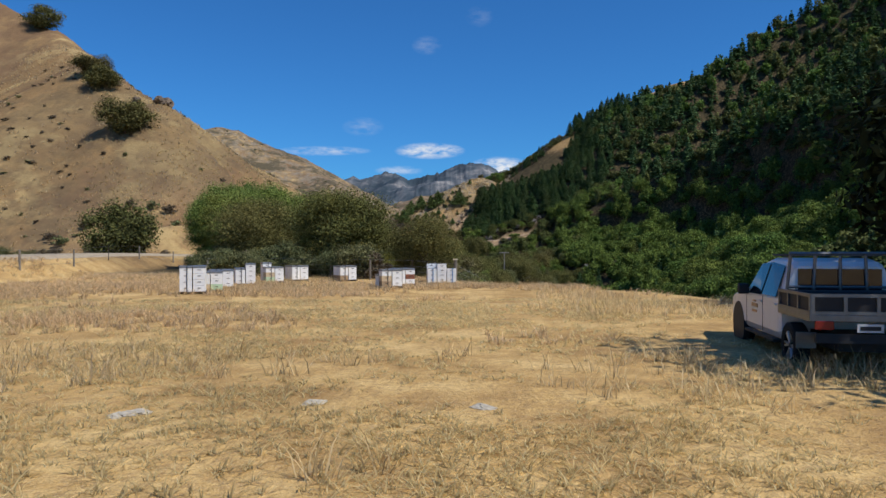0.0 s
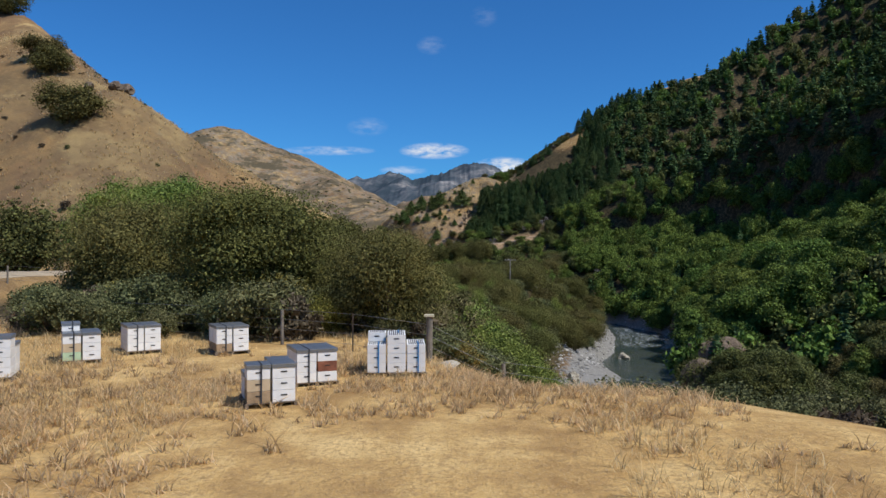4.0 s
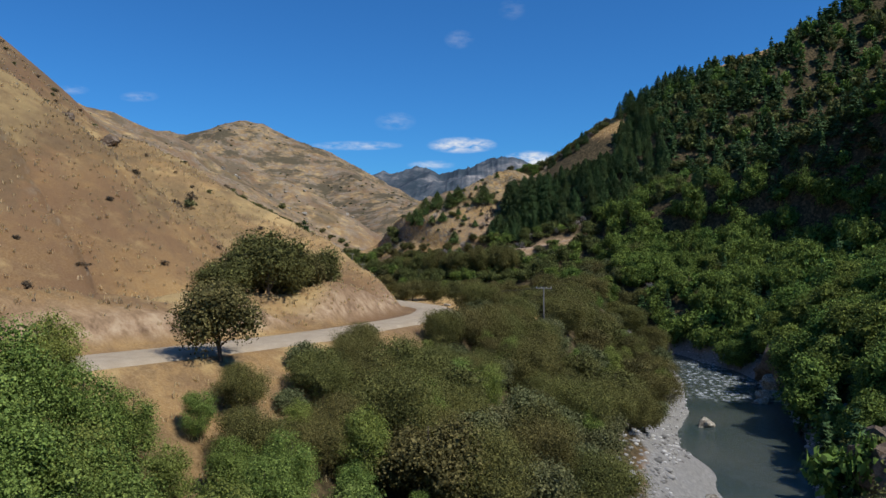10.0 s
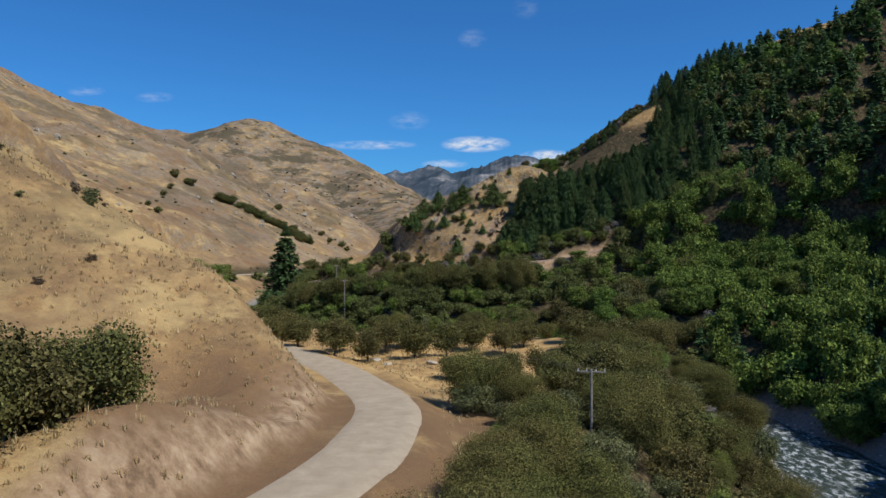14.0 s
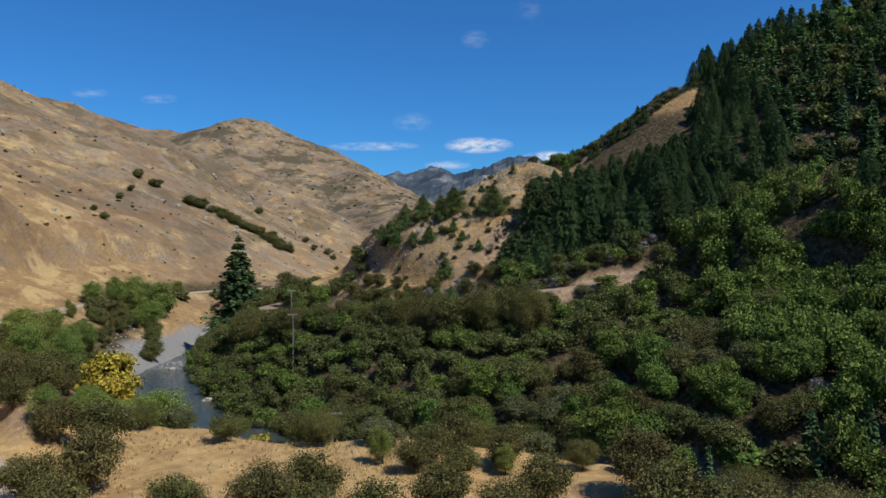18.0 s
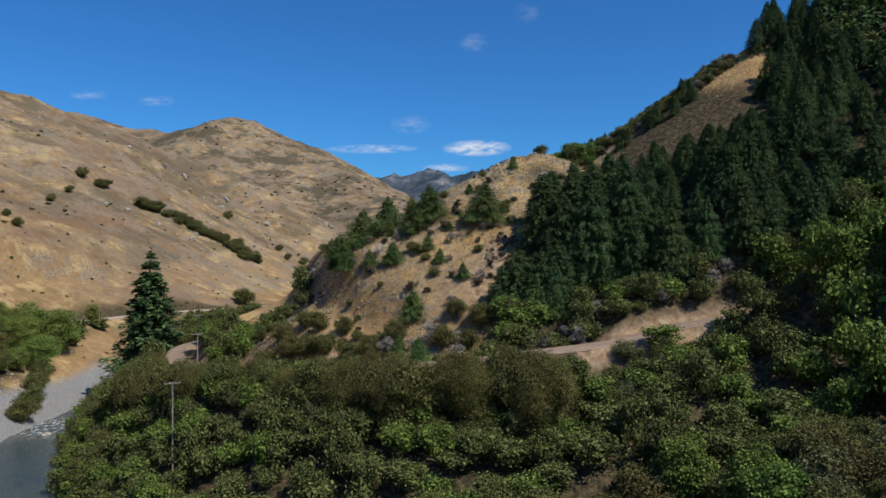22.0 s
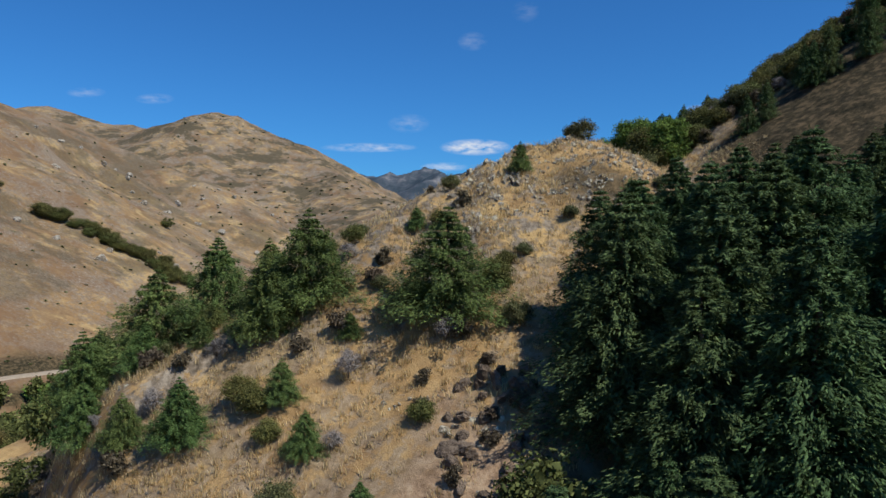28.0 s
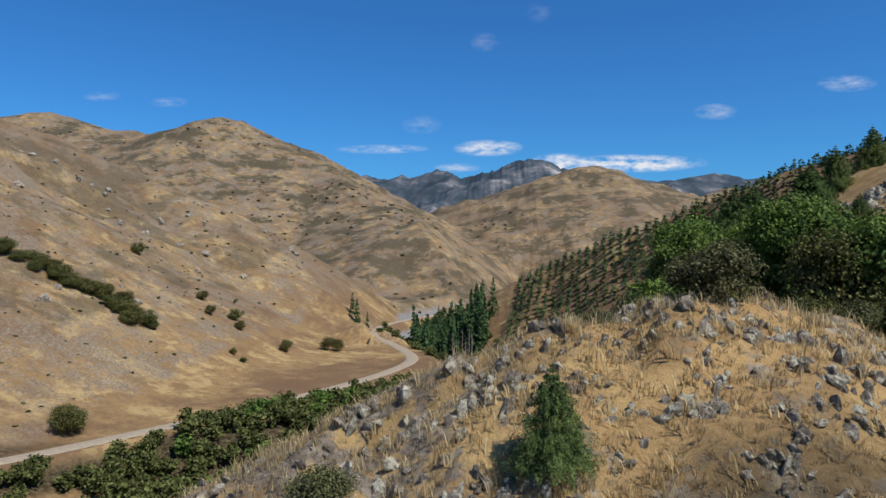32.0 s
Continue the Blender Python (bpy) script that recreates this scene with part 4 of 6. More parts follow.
for x, y in scatter(-36, 14, 62, 108, 3.4, 22, lambda x, y: wood_cover(x, y) * (x < 8 - 0.1 * (y - 64)) * (x > -0.345 * y)):
    side = (x - 4) / max(y - 57, 4)
    most = 6.8 + float(np.interp(side, [-1.3, -0.75, -0.57, -0.436, -0.334, -0.148, -0.055, 0.13], [0.14, 0.05, 0.0, -0.054, -0.105, -0.19, -0.27, -0.32])) * (y - 57) - gz(x, y)
    most = most * (1.2 if side < -0.3 else 1.0)
    low = 4.7 + float(np.interp((x - 2.2) / (y - 31), [-0.5, -0.317, -0.24, -0.162, 0.032, 0.11, 0.15], [0.115, 0.063, 0.0, -0.08, -0.095, -0.19, -0.25])) * (y - 31) - gz(x, y)
    plant(POPLAR, x, y, min(max(min(most, low), 2.0) / 9, 1.5) * rng.uniform(0.84, 1.02), wide=1.0)
for x, y in scatter(-18, 16, 46, 60, 2.4, 23, lambda x, y: (0.8 * (1 - step(50, 60, y)) + 0.5 * (x > 0)) * (x > -0.345 * y) * (y > 45.5 - 0.8 * np.maximum(x, 0))):
    plant(SCRUB if rng.random() < 0.8 else DRY, x, y, rng.uniform(0.45, 0.9))
for x, y in scatter(-17, 8, 45.6, 50.5, 1.6, 28, lambda x, y: 0.85 * (y > 47.5 - 0.35 * (x + 16)) * (x > -0.345 * y + 1)):
    plant(SCRUB if rng.random() < 0.75 else DRY, x, y, rng.uniform(0.4, 0.75))
for x, y in scatter(4, 22, 24, 48, 2.6, 27, lambda x, y: 0.75 * (y > 47 - 1.1 * x + 6) * (y < 66 - 1.0 * x)):
    plant(SCRUB if rng.random() < 0.8 else DRY, x, y, rng.uniform(0.5, 0.9))
# kanuka on the bank between road and river
for x, y in scatter(-12, 62, 40, 240, 3.5, 24, lambda x, y: np.maximum(wood_cover(x, y), (x > 6) * (y < 110)) * ~far_bank(x + 12, y) * ((x > 5) | (y > 106)) * ((y > 60) | (x > 19)) * (along(x, y, ROAD)[0] > 11)):
    u = rng.random()
    kind = (THICKET if u < 0.33 else KANUKA) if u < 0.55 else SCRUB if u < 0.84 else GREY if u < 0.88 else POPLAR
    plant(kind, x, y, (rng.uniform(0.6, 1.35) if u < 0.55 else rng.uniform(0.6, 1.5) if u < 0.84 else rng.uniform(0.35, 0.7)))
# bush crowding the bank just below the road's bend
for x, y in scatter(-14, 18, 108, 186, 3.0, 29, lambda x, y: 0.85 * (along(x, y, ROAD)[2] < 0) * (along(x, y, ROAD)[0] > np.where(y < 146, 5.8, 8.0)) * (along(x, y, ROAD)[0] < 15)):
    u = rng.random()
    plant(THICKET if u < 0.5 else SCRUB if u < 0.85 else POPLAR, x, y, rng.uniform(0.55, 0.95) * (1.25 if u < 0.85 else 0.5) * (0.8 if y < 140 else 1.0))
# and along the waterline of the far bank
for x, y in scatter(-112, 24, 284, 420, 2.7, 30, lambda x, y: 0.85 * far_bank(x, y) * (along(x, y, RIVER)[0] > 12.5) * (along(x, y, RIVER)[0] < 20)):
    plant(SHRUB if rng.random() < 0.7 else BUSH, x, y, rng.uniform(0.7, 1.1))
# bush below the clay track
for x, y in scatter(-60, 80, 322, 384, 2.5, 33, lambda x, y: 0.85 * (along(x, y, TRACK)[2] > 0) * (along(x, y, TRACK)[0] > 3.9) * (along(x, y, TRACK)[0] < 13)):
    u, (far, zt, _) = rng.random(), along(np.array([x]), np.array([y]), TRACK)
    near = far[0] < 7
    if x < 19 and far[0] < 10:
        tall = float(zt[0]) + rng.uniform(1.2, 3.6) - gz(x, y)
        plant(THICKET if u < 0.3 else BUSH, x, y, tall / 5.1, wide=rng.uniform(0.6, 0.85), label="olive bush screening the clay track")
        continue
    plant(TRACKSIDE if u < 0.7 else KANUKA, x, y, rng.uniform(0.75, 1.1) * (0.7 if near else 0.95) * (1.2 if u < 0.5 else 0.8) , label="olive shrub on the bank below the clay track")
for x, y in scatter(-14, 60, 338, 352, 2.6, 34, lambda x, y: 0.4 * (along(x, y, TRACK)[2] < 0) * (along(x, y, TRACK)[0] > 5) * (along(x, y, TRACK)[0] < 12)):
    plant(TRACKSIDE if rng.random() < 0.6 else GREY, x, y, rng.uniform(0.4, 0.8), label="low scrub above the cut bank of the track")
# the far bank: bush below, sycamores to the side, firs above
count = {"fir": 0, "bush": 0, "broad": 0}
for x, y in scatter(-100, 130, 20, 420, 3.9, 25, lambda x, y: wood_cover(x, y) * far_bank(x, y)):
    up, u = gz(x, y), rng.random()
    near = y > 280 and x < 80 or y < 130 and x < 75
    grove = 15 < x < 64 and 347 < y < 396
    if grove:
        top = min(11.0, 33.5 + 0.33 * max(0.0, x - 20) - up)
        if x > 19 and y < 384 and top > 3 and u < 0.78:
            count["fir"] += 1
            plant(GROVE, x, y, top / 10 * rng.uniform(0.7, 1.05), wide=0.95 + 0.25 * (top < 7), label="dense dark green fir in the grove below the knob")
    elif up > 24 + 8 * u:
        if near and count["fir"] < 280:
            count["fir"] += 1
            plant(FIRS, x, y, rng.uniform(0.5, 1.1) * (0.55 if y > 392 and x < 66 else 1.0))
        else:
            v = rng.random()
            mass("fir" if v < 0.6 else "bush" if v < 0.85 else "green", x, y, rng.uniform(4, 10.5) * (1 if v < 0.6 else 0.7), rng.uniform(2.2, 3.6))
    elif x > 50 and up < 30 and y > 150 and u < 0.55 and count["broad"] < 170:
        count["broad"] += 1
        plant(BROAD, x, y, rng.uniform(0.75, 1.35))
    elif x > 50 and up < 30 and y > 150 and u < 0.55:
        mass("bank_green", x, y, rng.uniform(6, 11), rng.uniform(2.8, 4.2))
    elif near and count["bush"] < 300:
        count["bush"] += 1
        plant(BUSH if u < 0.45 else SHRUB if u < 0.78 else GREY if u < 0.83 else BROAD, x, y, rng.uniform(0.7, 1.35) * (1 if u < 0.45 else 1.5 if u < 0.78 else 0.8))
    elif near and u < 0.8:
        mass("bank_bush" if u < 0.5 else "bank_green", x, y, rng.uniform(3.2, 6.0), rng.uniform(2.3, 3.4))
    elif u < 0.4:
        mass("bush", x, y, rng.uniform(3.0, 6.5), rng.uniform(2.2, 3.6))
    elif u < 0.75:
        mass("green", x, y, rng.uniform(3.5, 7.5), rng.uniform(2.2, 3.6))
    else:
        mass("bank_bush" if near else "fir", x, y, rng.uniform(4, 8), rng.uniform(2.0, 3.0))
for x, y in scatter(130, 330, 60, 420, 5.6, 26, lambda x, y: wood_cover(x, y)):
    u = rng.random()
    mass("fir" if u < 0.65 else "bush" if u < 0.85 else "green", x, y, rng.uniform(5, 10), rng.uniform(2.6, 4.2))

CRAGS = []
# ---------------------------------------------------------------- single trees and bushes that stand apart


def stand(kind, x, y, h, base_h, wide=1.0, label=""):
    return plant(kind, x, y, h / base_h, wide=wide, label=label)


# round kanuka on the near hill
for x, y, h, w in ((-58.9, 134.5, 7.4, 1.25), (-75.0, 156, 5.6, 1.25), (-70.5, 150.5, 5.4, 1.25), (-126, 229, 8.5, 1.35), (-38.2, 85.7, 8.6, 1.0)):
    plant(KANUKA, x, y, (h + 1.2) / 5.2, sink=1.3, wide=w * 0.95, label="round dark kanuka standing alone on the dry slope")
# on top of the cut bank at the road's bend, and one below the road
for x, y, h in ((-20.6, 139.5, 4.6), (-17.0, 143, 7.6), (-18.6, 145.5, 8.0), (-16.3, 149, 6.6), (-17.0, 152.5, 5.4), (-13.8, 153.5, 5.8), (-21.2, 143, 5.2), (-15.8, 145.5, 5.4)):
    plant(KANUKA, x, y, (h + 1.0) / 5.2, sink=1.1, wide=0.95, label="dark olive kanuka on top of the road cutting")
stand(KANUKA, -12.3, 115.5, 6.2, 5.2, 0.95, "kanuka leaning out below the road edge")
# along the terrace beyond the bend
for x, y, h in ((-35.5, 243, 4.6), (-31, 243, 5.4), (-26, 232, 5.6), (-26, 224, 4.2), (-20, 217, 4.6), (-13.5, 211, 5.2), (-10, 216, 4.6), (-9, 226, 5.0), (-4, 221, 5.2), (0.5, 222, 5.0), (-6, 229, 4.6), (4, 228, 4.6), (2.3, 205, 3.4),
                (9, 224, 4.6), (9, 205, 3.6), (13, 200, 4.5), (17, 205, 5.0), (20, 199, 5.2), (14, 192, 4.8), (24, 206, 5.2), (-16, 226, 4.0), (12, 230, 4.4)):
    stand(KANUKA, x, y, h * 1.1, 5.2, 0.95, "low kanuka on the grassy river terrace")
for x, y, h in ((-26.7, 212, 3.8), (-21.5, 205.5, 2.4), (-29, 208, 1.5)):
    stand(KANUKA, x, y, h, 5.2, 0.85, "small dark kanuka beside the gravel road")
# poplars and a yellowing willow by the river's far bend
for x, y, top in ((-135, 424, 2.4), (-128, 428, 4.0), (-121, 430, 4.6), (-114.5, 431, 3.4), (-124, 420, 2.0), (-117, 421, 1.0), (-110, 418, -3.0), (-130, 417, -1.0), (-112, 411, -6.0)):
    stand(POPLAR, x, y, max(6.0, top + 1.0 - gz(x, y)), 9, 1.4, "tall broad green poplar beside the river")
stand(POPLAR, -118, 457, 2.6 - gz(-118, 457), 9, 0.95, "slim dark green poplar beyond the river bend")
for x, y, top in ((-98, 331, 2.4), (-103, 338, 2.8), (-94, 326, 0.0), (-125, 393, -1.0), (-119, 385, -1.5), (-106, 350, 0.5), (-110, 362, -0.5), (-93, 338, -3.0), (-88, 324, -5.0), (-100, 352, -3.5), (-104, 366, -4.5)):
    stand(POPLAR, x, y, max(3.0, top - gz(x, y)), 9, 1.05, "green poplar beside the river")
for x, y, top in ((-86, 312, -7.0), (-82, 306, -8.0), (-78, 300, -8.5), (-74, 294, -9.0), (-89, 317, -6.5), (-84, 322, -6.0), (-81, 315, -7.5)):
    stand(KANUKA, x, y, max(2.5, top - gz(x, y)), 5.2, 0.95, "dark kanuka in the clump beside the river")
for x, y, top, w in ((-42, 281, -4.3, 0.95), (-46.5, 284, -6.0, 1.0), (-52, 288, -8.0, 1.1), (-57, 292, -8.5, 1.1), (-62, 297, -9.0, 1.1)):
    stand(POPLAR, x, y, max(3.0, top - gz(x, y)), 9, w, "light green sapling on the low river bank")
for x, y in scatter(-110, 20, 238, 430, 3.6, 51, lambda x, y: ~far_bank(x, y) * (along(x, y, RIVER)[0] > np.where(y > 372, 13.5, np.where(y > 335, 17, 19))) * (along(x, y, RIVER)[0] < np.where(x < -36, 62, 46)) * (along(x, y, ROAD)[0] > 7) * np.where(x > -42, 0.55, 0.85)):
    u, d = rng.random(), float(along(np.array([x]), np.array([y]), RIVER)[0][0])
    kind = (THICKET if u < 0.28 else KANUKA) if u < 0.5 else SCRUB if u < 0.85 else POPLAR
    low = 0.45 if d < 26 else 0.75 if x > -36 else 0.95
    plant(kind, x, y, rng.uniform(0.7, 1.15) * low * (1.3 if 0.5 < u < 0.85 else 0.6 if u > 0.85 else 1.0))
for x, y in scatter(-118, -60, 330, 432, 3.3, 53, lambda x, y: 0.75 * ~far_bank(x, y) * (along(x, y, RIVER)[0] > np.where(y > 385, 12.0, 15.0)) * (along(x, y, RIVER)[0] < 22)):
    plant(BUSH if rng.random() < 0.7 else SCRUB, x, y, rng.uniform(0.55, 0.95), label="olive bush on the low river bank")
for x, y, h in ((-43, 247, 4.2), (-46.5, 251, 4.8), (-50, 256, 4.6), (-54, 262, 5.0), (-58.5, 268, 5.0), (-63, 274, 5.2), (-67.5, 281, 5.2), (-47, 256, 4.2), (-56, 270, 4.6), (-62, 280, 5.0)):
    stand(KANUKA, x, y, h, 5.2, 1.05, "dark kanuka in the clump beside the road")
for x, y, top in ((-108, 415, -9.0), (-104, 406, -11.0), (-100, 399, -13.0), (-97, 391, -14.0), (-113, 424, -8.0)):
    stand(BUSH, x, y, max(3.0, top - gz(x, y)), 5.0, 0.9, "olive bush on the low river bank")
WILLOW = [roundtree(301, 7, 3.4, 0.05, 34, 2600, 0.30, M_YELLOW, "willow_tree", "yellowing willow at the water's edge")]
MASTERS += WILLOW
for x, y, h, w in ((-72.5, 321, 14.5, 0.95), (-77, 328, 13.0, 1.0), (-69.5, 315, 10.5, 1.0), (-26.2, 277.4, 7.5, 0.8), (-92, 358, 5.0, 1.0)):
    stand(WILLOW, x, y, h, 7, w)
# the lone tall conifer and bushes at its foot
TALL = [conifer(311, 24, 5.4, 0.03, 32, 10, 60, 0.5, M_PINE, "tall_conifer", "single tall dark conifer at the river bend", 0.8, rise=0.3, sag=0.36, loose=0.09)]
MASTERS += TALL
stand(TALL, -77, 411, 31, 24, 1.5)
for x, y in scatter(-98, -52, 388, 440, 6, 41, lambda x, y: 0.75 * (along(x, y, TRACK)[0] > 5) * (along(x, y, RIVER)[0] > 12)):
    plant(BUSH, x, y, rng.uniform(0.9, 1.4))
for x, y in scatter(-125, -94, 396, 446, 5.0, 58, lambda x, y: 0.8 * (along(x, y, RIVER)[0] > 13) * (along(x, y, ROAD)[0] > 6)):
    plant(BUSH, x, y, rng.uniform(0.8, 1.3))
# young firs on the open nose
for x, y, h, w in ((-17, 378.5, 8.2, 1.2), (-11.5, 379, 7.6, 1.15), (-2.5, 374.5, 7.6, 1.2), (-5.5, 373, 6.4, 1.1), (8.0, 371, 8.2, 1.25), (14.1, 386.0, 2.9, 0.9), (-6, 377, 5.0, 1.1), (-20, 374, 6.0, 1.2)):
    stand(YOUNG, x, y, h, 7.0, w)
for x, y, top in ((18.6, 360.5, 33.0), (20.5, 363.5, 34.0), (18.6, 367.5, 33.5), (23, 358, 33.0), (25, 364, 35.0), (22.0, 371, 34.5), (21.5, 355, 29.0), (27, 360, 35.0), (28, 368, 36.5), (26, 353, 31.0), (31, 364, 37.0), (32, 356, 35.0), (26, 374, 36.5), (13.8, 350.5, 19.5), (17.2, 349, 19.5), (11.0, 349.5, 17.0), (20.5, 349.5, 21)):
    stand(GROVE, x, y, max(4.0, top - gz(x, y)), 10.0, 0.95 if top > 22 else 1.15, "dense dark green fir in the grove below the knob")
for x, y, h in ((5.1, 381.5, 2.2), (-17.7, 369.5, 4.6), (-8.5, 364.8, 4.4), (0.3, 361.8, 2.8), (-2.2, 365.5, 3.0), (-3.5, 352, 5.2), (4.7, 356.5, 3.0), 
                (16.4, 346.8, 6.0), (-1.3, 338.8, 4.2), (-13, 366, 3.6), (-15.5, 374, 4.0), (-22, 376, 3.0), (1.5, 370, 2.0), (-10, 372, 2.4), (19, 347, 5.5), (-5, 345, 3.5), (-24, 383, 4.4)):
    stand(YOUNG, x, y, h, 7.0, 1.1)
for x, y, h in ((-18.5, 352, 4.6), (-22, 354, 5.0), (-14, 349, 4.4), (-10, 346.5, 4.6), (-26, 357, 5.2), (-6, 349, 4.0), (2, 343.5, 4.4), (-30, 358, 4.4), (4, 349, 3.6), (-21, 359, 4.0), (-28, 361, 4.6), (-24.5, 363, 4.2), (-31, 366, 3.2), (-16, 357, 3.6), (8, 347, 4.4), (6, 344, 3.6), (13.5, 346, 4.2), (-35, 370, 3.0), (-11, 352, 3.0), (-33, 393, 3.2)):
    stand(KANUKA, x, y, h, 5.2, 1.0, "olive kanuka on the dry nose")
for x, y, h in ((7.7, 386.5, 1.7), (16.3, 394, 1.1), (25, 399, 1.6), (18, 380, 1.3), (24, 384, 1.6), (27, 387, 1.4), (3, 374, 1.4), (10, 371, 1.4), (22, 378, 1.5), (14, 376, 1.2),
                (-27, 389, 2.0), (0, 383, 1.4), (30, 383, 1.8)):
    stand(SCRUB, x, y, h, 3.2, 1.05, "olive scrub bush on the stony knob")
for x, y, h, w in ((29.3, 403.5, 5.4, 1.15), (31.5, 405, 3.6, 1.2), (36, 405, 3.4, 1.2), (44, 408, 3.6, 1.2)):
    stand(BUSH, x, y, h, 5.0, w * 0.75, "dark leafy bush under the rocky bluff")
for x, y, top, w in ((32.6, 431.5, 47.1, 1.15), (35.7, 423.3, 48.4, 1.3), (33.6, 420, 46.4, 1.2), (37.6, 427.5, 49.0, 1.2), (40, 428.5, 50.6, 1.0), (44.3, 431, 52.6, 1.0), (42, 419, 48.5, 1.15), (50, 419, 54.6, 1.3), (48, 417, 52.5, 1.2),
                     (53, 416, 54.5, 1.2), (54.5, 421, 57, 1.1), (45.5, 421.5, 50.5, 1.0), (37, 418, 46.0, 1.1), (57, 412, 54, 1.2), (31, 426, 44.5, 1.2), (28, 428, 44.8, 1.3), (30, 434, 46.5, 1.3), (35, 434, 47.8, 1.2), (25.5, 424, 42.6, 1.3), (33, 416, 44.0, 1.2), (30, 418, 43.0, 1.2), (27.5, 414, 41.5, 1.2)):
    stand(YOUNG, x, y, max(1.8, top - gz(x, y)), 7.0, w, "dark bushy fir on the ridge behind the knob")
for x, y in scatter(31, 66, 400, 420, 1.9, 52, lambda x, y: 0.85 * (y > 402 - 0.0 * x) * (y < 407 + 0.75 * (x - 31)) * (np.hypot(x - 41, y - 422) > 4)):
    u = rng.random()
    plant(SHRUB if u < 0.45 else BUSH if u < 0.6 else GREY if u < 0.75 else DRY, x, y, rng.uniform(0.6, 1.1) * (1.0 if u < 0.45 else 0.6 if u < 0.6 else 0.55 if u < 0.75 else 1.0))
for x, y, s in ((38.7, 422, 1.5), (39.6, 421.4, 1.3), (37.6, 421, 1.2), (39.2, 420.4, 1.1), (38, 419.6, 1.0), (40.8, 420.6, 1.0), (30.8, 409, 0.8)):
    CRAGS.append((x, y, s))
for x, y in scatter(22, 33, 398, 424, 2.2, 56, lambda x, y: 0.75 * (y > 400 + 0.35 * (31 - x))):
    plant(SHRUB if rng.random() < 0.7 else BROAD, x, y, rng.uniform(0.5, 0.85) * 0.9, label="olive shrub in the hollow behind the knob") if gz(x, y) < 39.5 else None
for x, y in scatter(-38, 14, 343, 388, 2.7, 57, lambda x, y: 0.36 * (along(x, y, TRACK)[0] > 4)):
    u = rng.random()
    plant(TRACKSIDE if u < 0.5 else DRY if u < 0.75 else GREY, x, y, rng.uniform(0.3, 0.75) * (0.7 if u > 0.75 else 1.0), label="low scrub on the dry grassy nose")
plant(SCRUB, 20.5, 394.2, 0.95, sink=0.9, wide=1.0, label="olive scrub bush on the stony knob")
# a knot of firs high on the ridge
for x, y in scatter(70, 112, 396, 420, 4.0, 43, lambda x, y: 0.9 * (np.hypot((x - 87) / 17, (y - 406) / 9) < 1)):
    plant(FIRS, x, y, rng.uniform(0.85, 1.15))
stand(FIRS, 154, 410, 9, 9.5, 0.9)
# small firs that dot the skyline of the ridge
for x, y in scatter(40, 160, 404, 422, 6, 44, lambda x, y: 0.3):
    mass("fir", x, y, rng.uniform(1.6, 3.4), rng.uniform(0.8, 1.5))

# a row of dark bushes in a gully of the middle hill, and others dotted over it
row = [(-214, 617), (-208, 622), (-186, 632), (-180, 634), (-174, 638), (-168, 640), (-163, 641), (-158, 640), (-152, 641), (-148, 643), (-143, 642), (-138, 641), (-133, 640), (-128, 640), (-124, 641)]
for i, (x, y) in enumerate(row):
    for again in range(2):
        plant(BUSH, x + rng.normal(0, 2.5), y + rng.normal(0, 2.5), rng.uniform(0.8, 1.5), wide=1.15, label="dark bush in a dry gully of the hillside")
for x, y, s in ((-170, 720, 1.3), (-145, 645, 1.3), (-147, 650, 1.0), (-84, 688, 1.2), (-71, 713, 1.4), (-67, 715, 1.3), (-98, 545, 1.6), (-101, 549, 1.3), (-120, 690, 1.0), (-112, 700, 1.2), (-106, 690, 0.9), (-130, 705, 1.0),
                (-96, 655, 0.6), (-90, 650, 0.5), (-205, 590, 0.9), (-196, 560, 0.8), (-180, 505, 0.7), (-172, 500, 0.8), (-33, 394, 0.9)):
    plant(BUSH, x, y, s, label="lone dark bush on the dry grass slope")
for x, y in scatter(-420, -110, 430, 930, 13, 45, lambda x, y: 0.35 * step(0.0, 0.25, fbm(x, y, 90, 3, 131)) + 0.06):
    mass("shrub", x, y, rng.uniform(0.6, 1.6), rng.uniform(0.6, 1.5))
for x, y in scatter(-150, -22, 60, 210, 3.6, 46, lambda x, y: 0.45 * step(-0.05, 0.3, fbm(x, y, 40, 3, 132)) + 0.16):
    if gz(x, y) > 1.5 and float(along(np.array([x]), np.array([y]), ROAD)[0][0]) > 6:
        mass("dry_shrub" if rng.random() < 0.75 else "foot_scrub", x, y, rng.uniform(0.35, 1.0), rng.uniform(0.35, 0.9))
for x, y in scatter(-62, -34, 62, 110, 3.2, 47, lambda x, y: 0.45 * (y > 74 - 0.3 * (x + 34)) * (y < 100)):
    if float(along(np.array([x]), np.array([y]), ROAD)[0][0]) > 6:
        plant(SCRUB if rng.random() < 0.3 else DRY, x, y, rng.uniform(0.4, 0.8))
for x, y in scatter(-130, -38, 70, 205, 2.9, 59, lambda x, y: 0.75 * step(-0.15, 0.2, fbm(x, y, 22, 3, 135)) * (along(x, y, ROAD)[0] > 7)):
    if 1.0 < gz(x, y) < 17 + 6 * fbm(np.array([x]), np.array([y]), 15, 2, 136)[0]:
        mass("dry_shrub" if rng.random() < 0.65 else "foot_scrub", x, y, rng.uniform(0.8, 2.3), rng.uniform(0.8, 1.7))
for x, y in scatter(-300, -110, 430, 860, 6.5, 54, lambda x, y: 0.28 * step(-0.1, 0.25, fbm(x, y, 60, 3, 133)) + 0.05):
    mass("shrub", x, y, rng.uniform(0.35, 0.9), rng.uniform(0.4, 1.0))
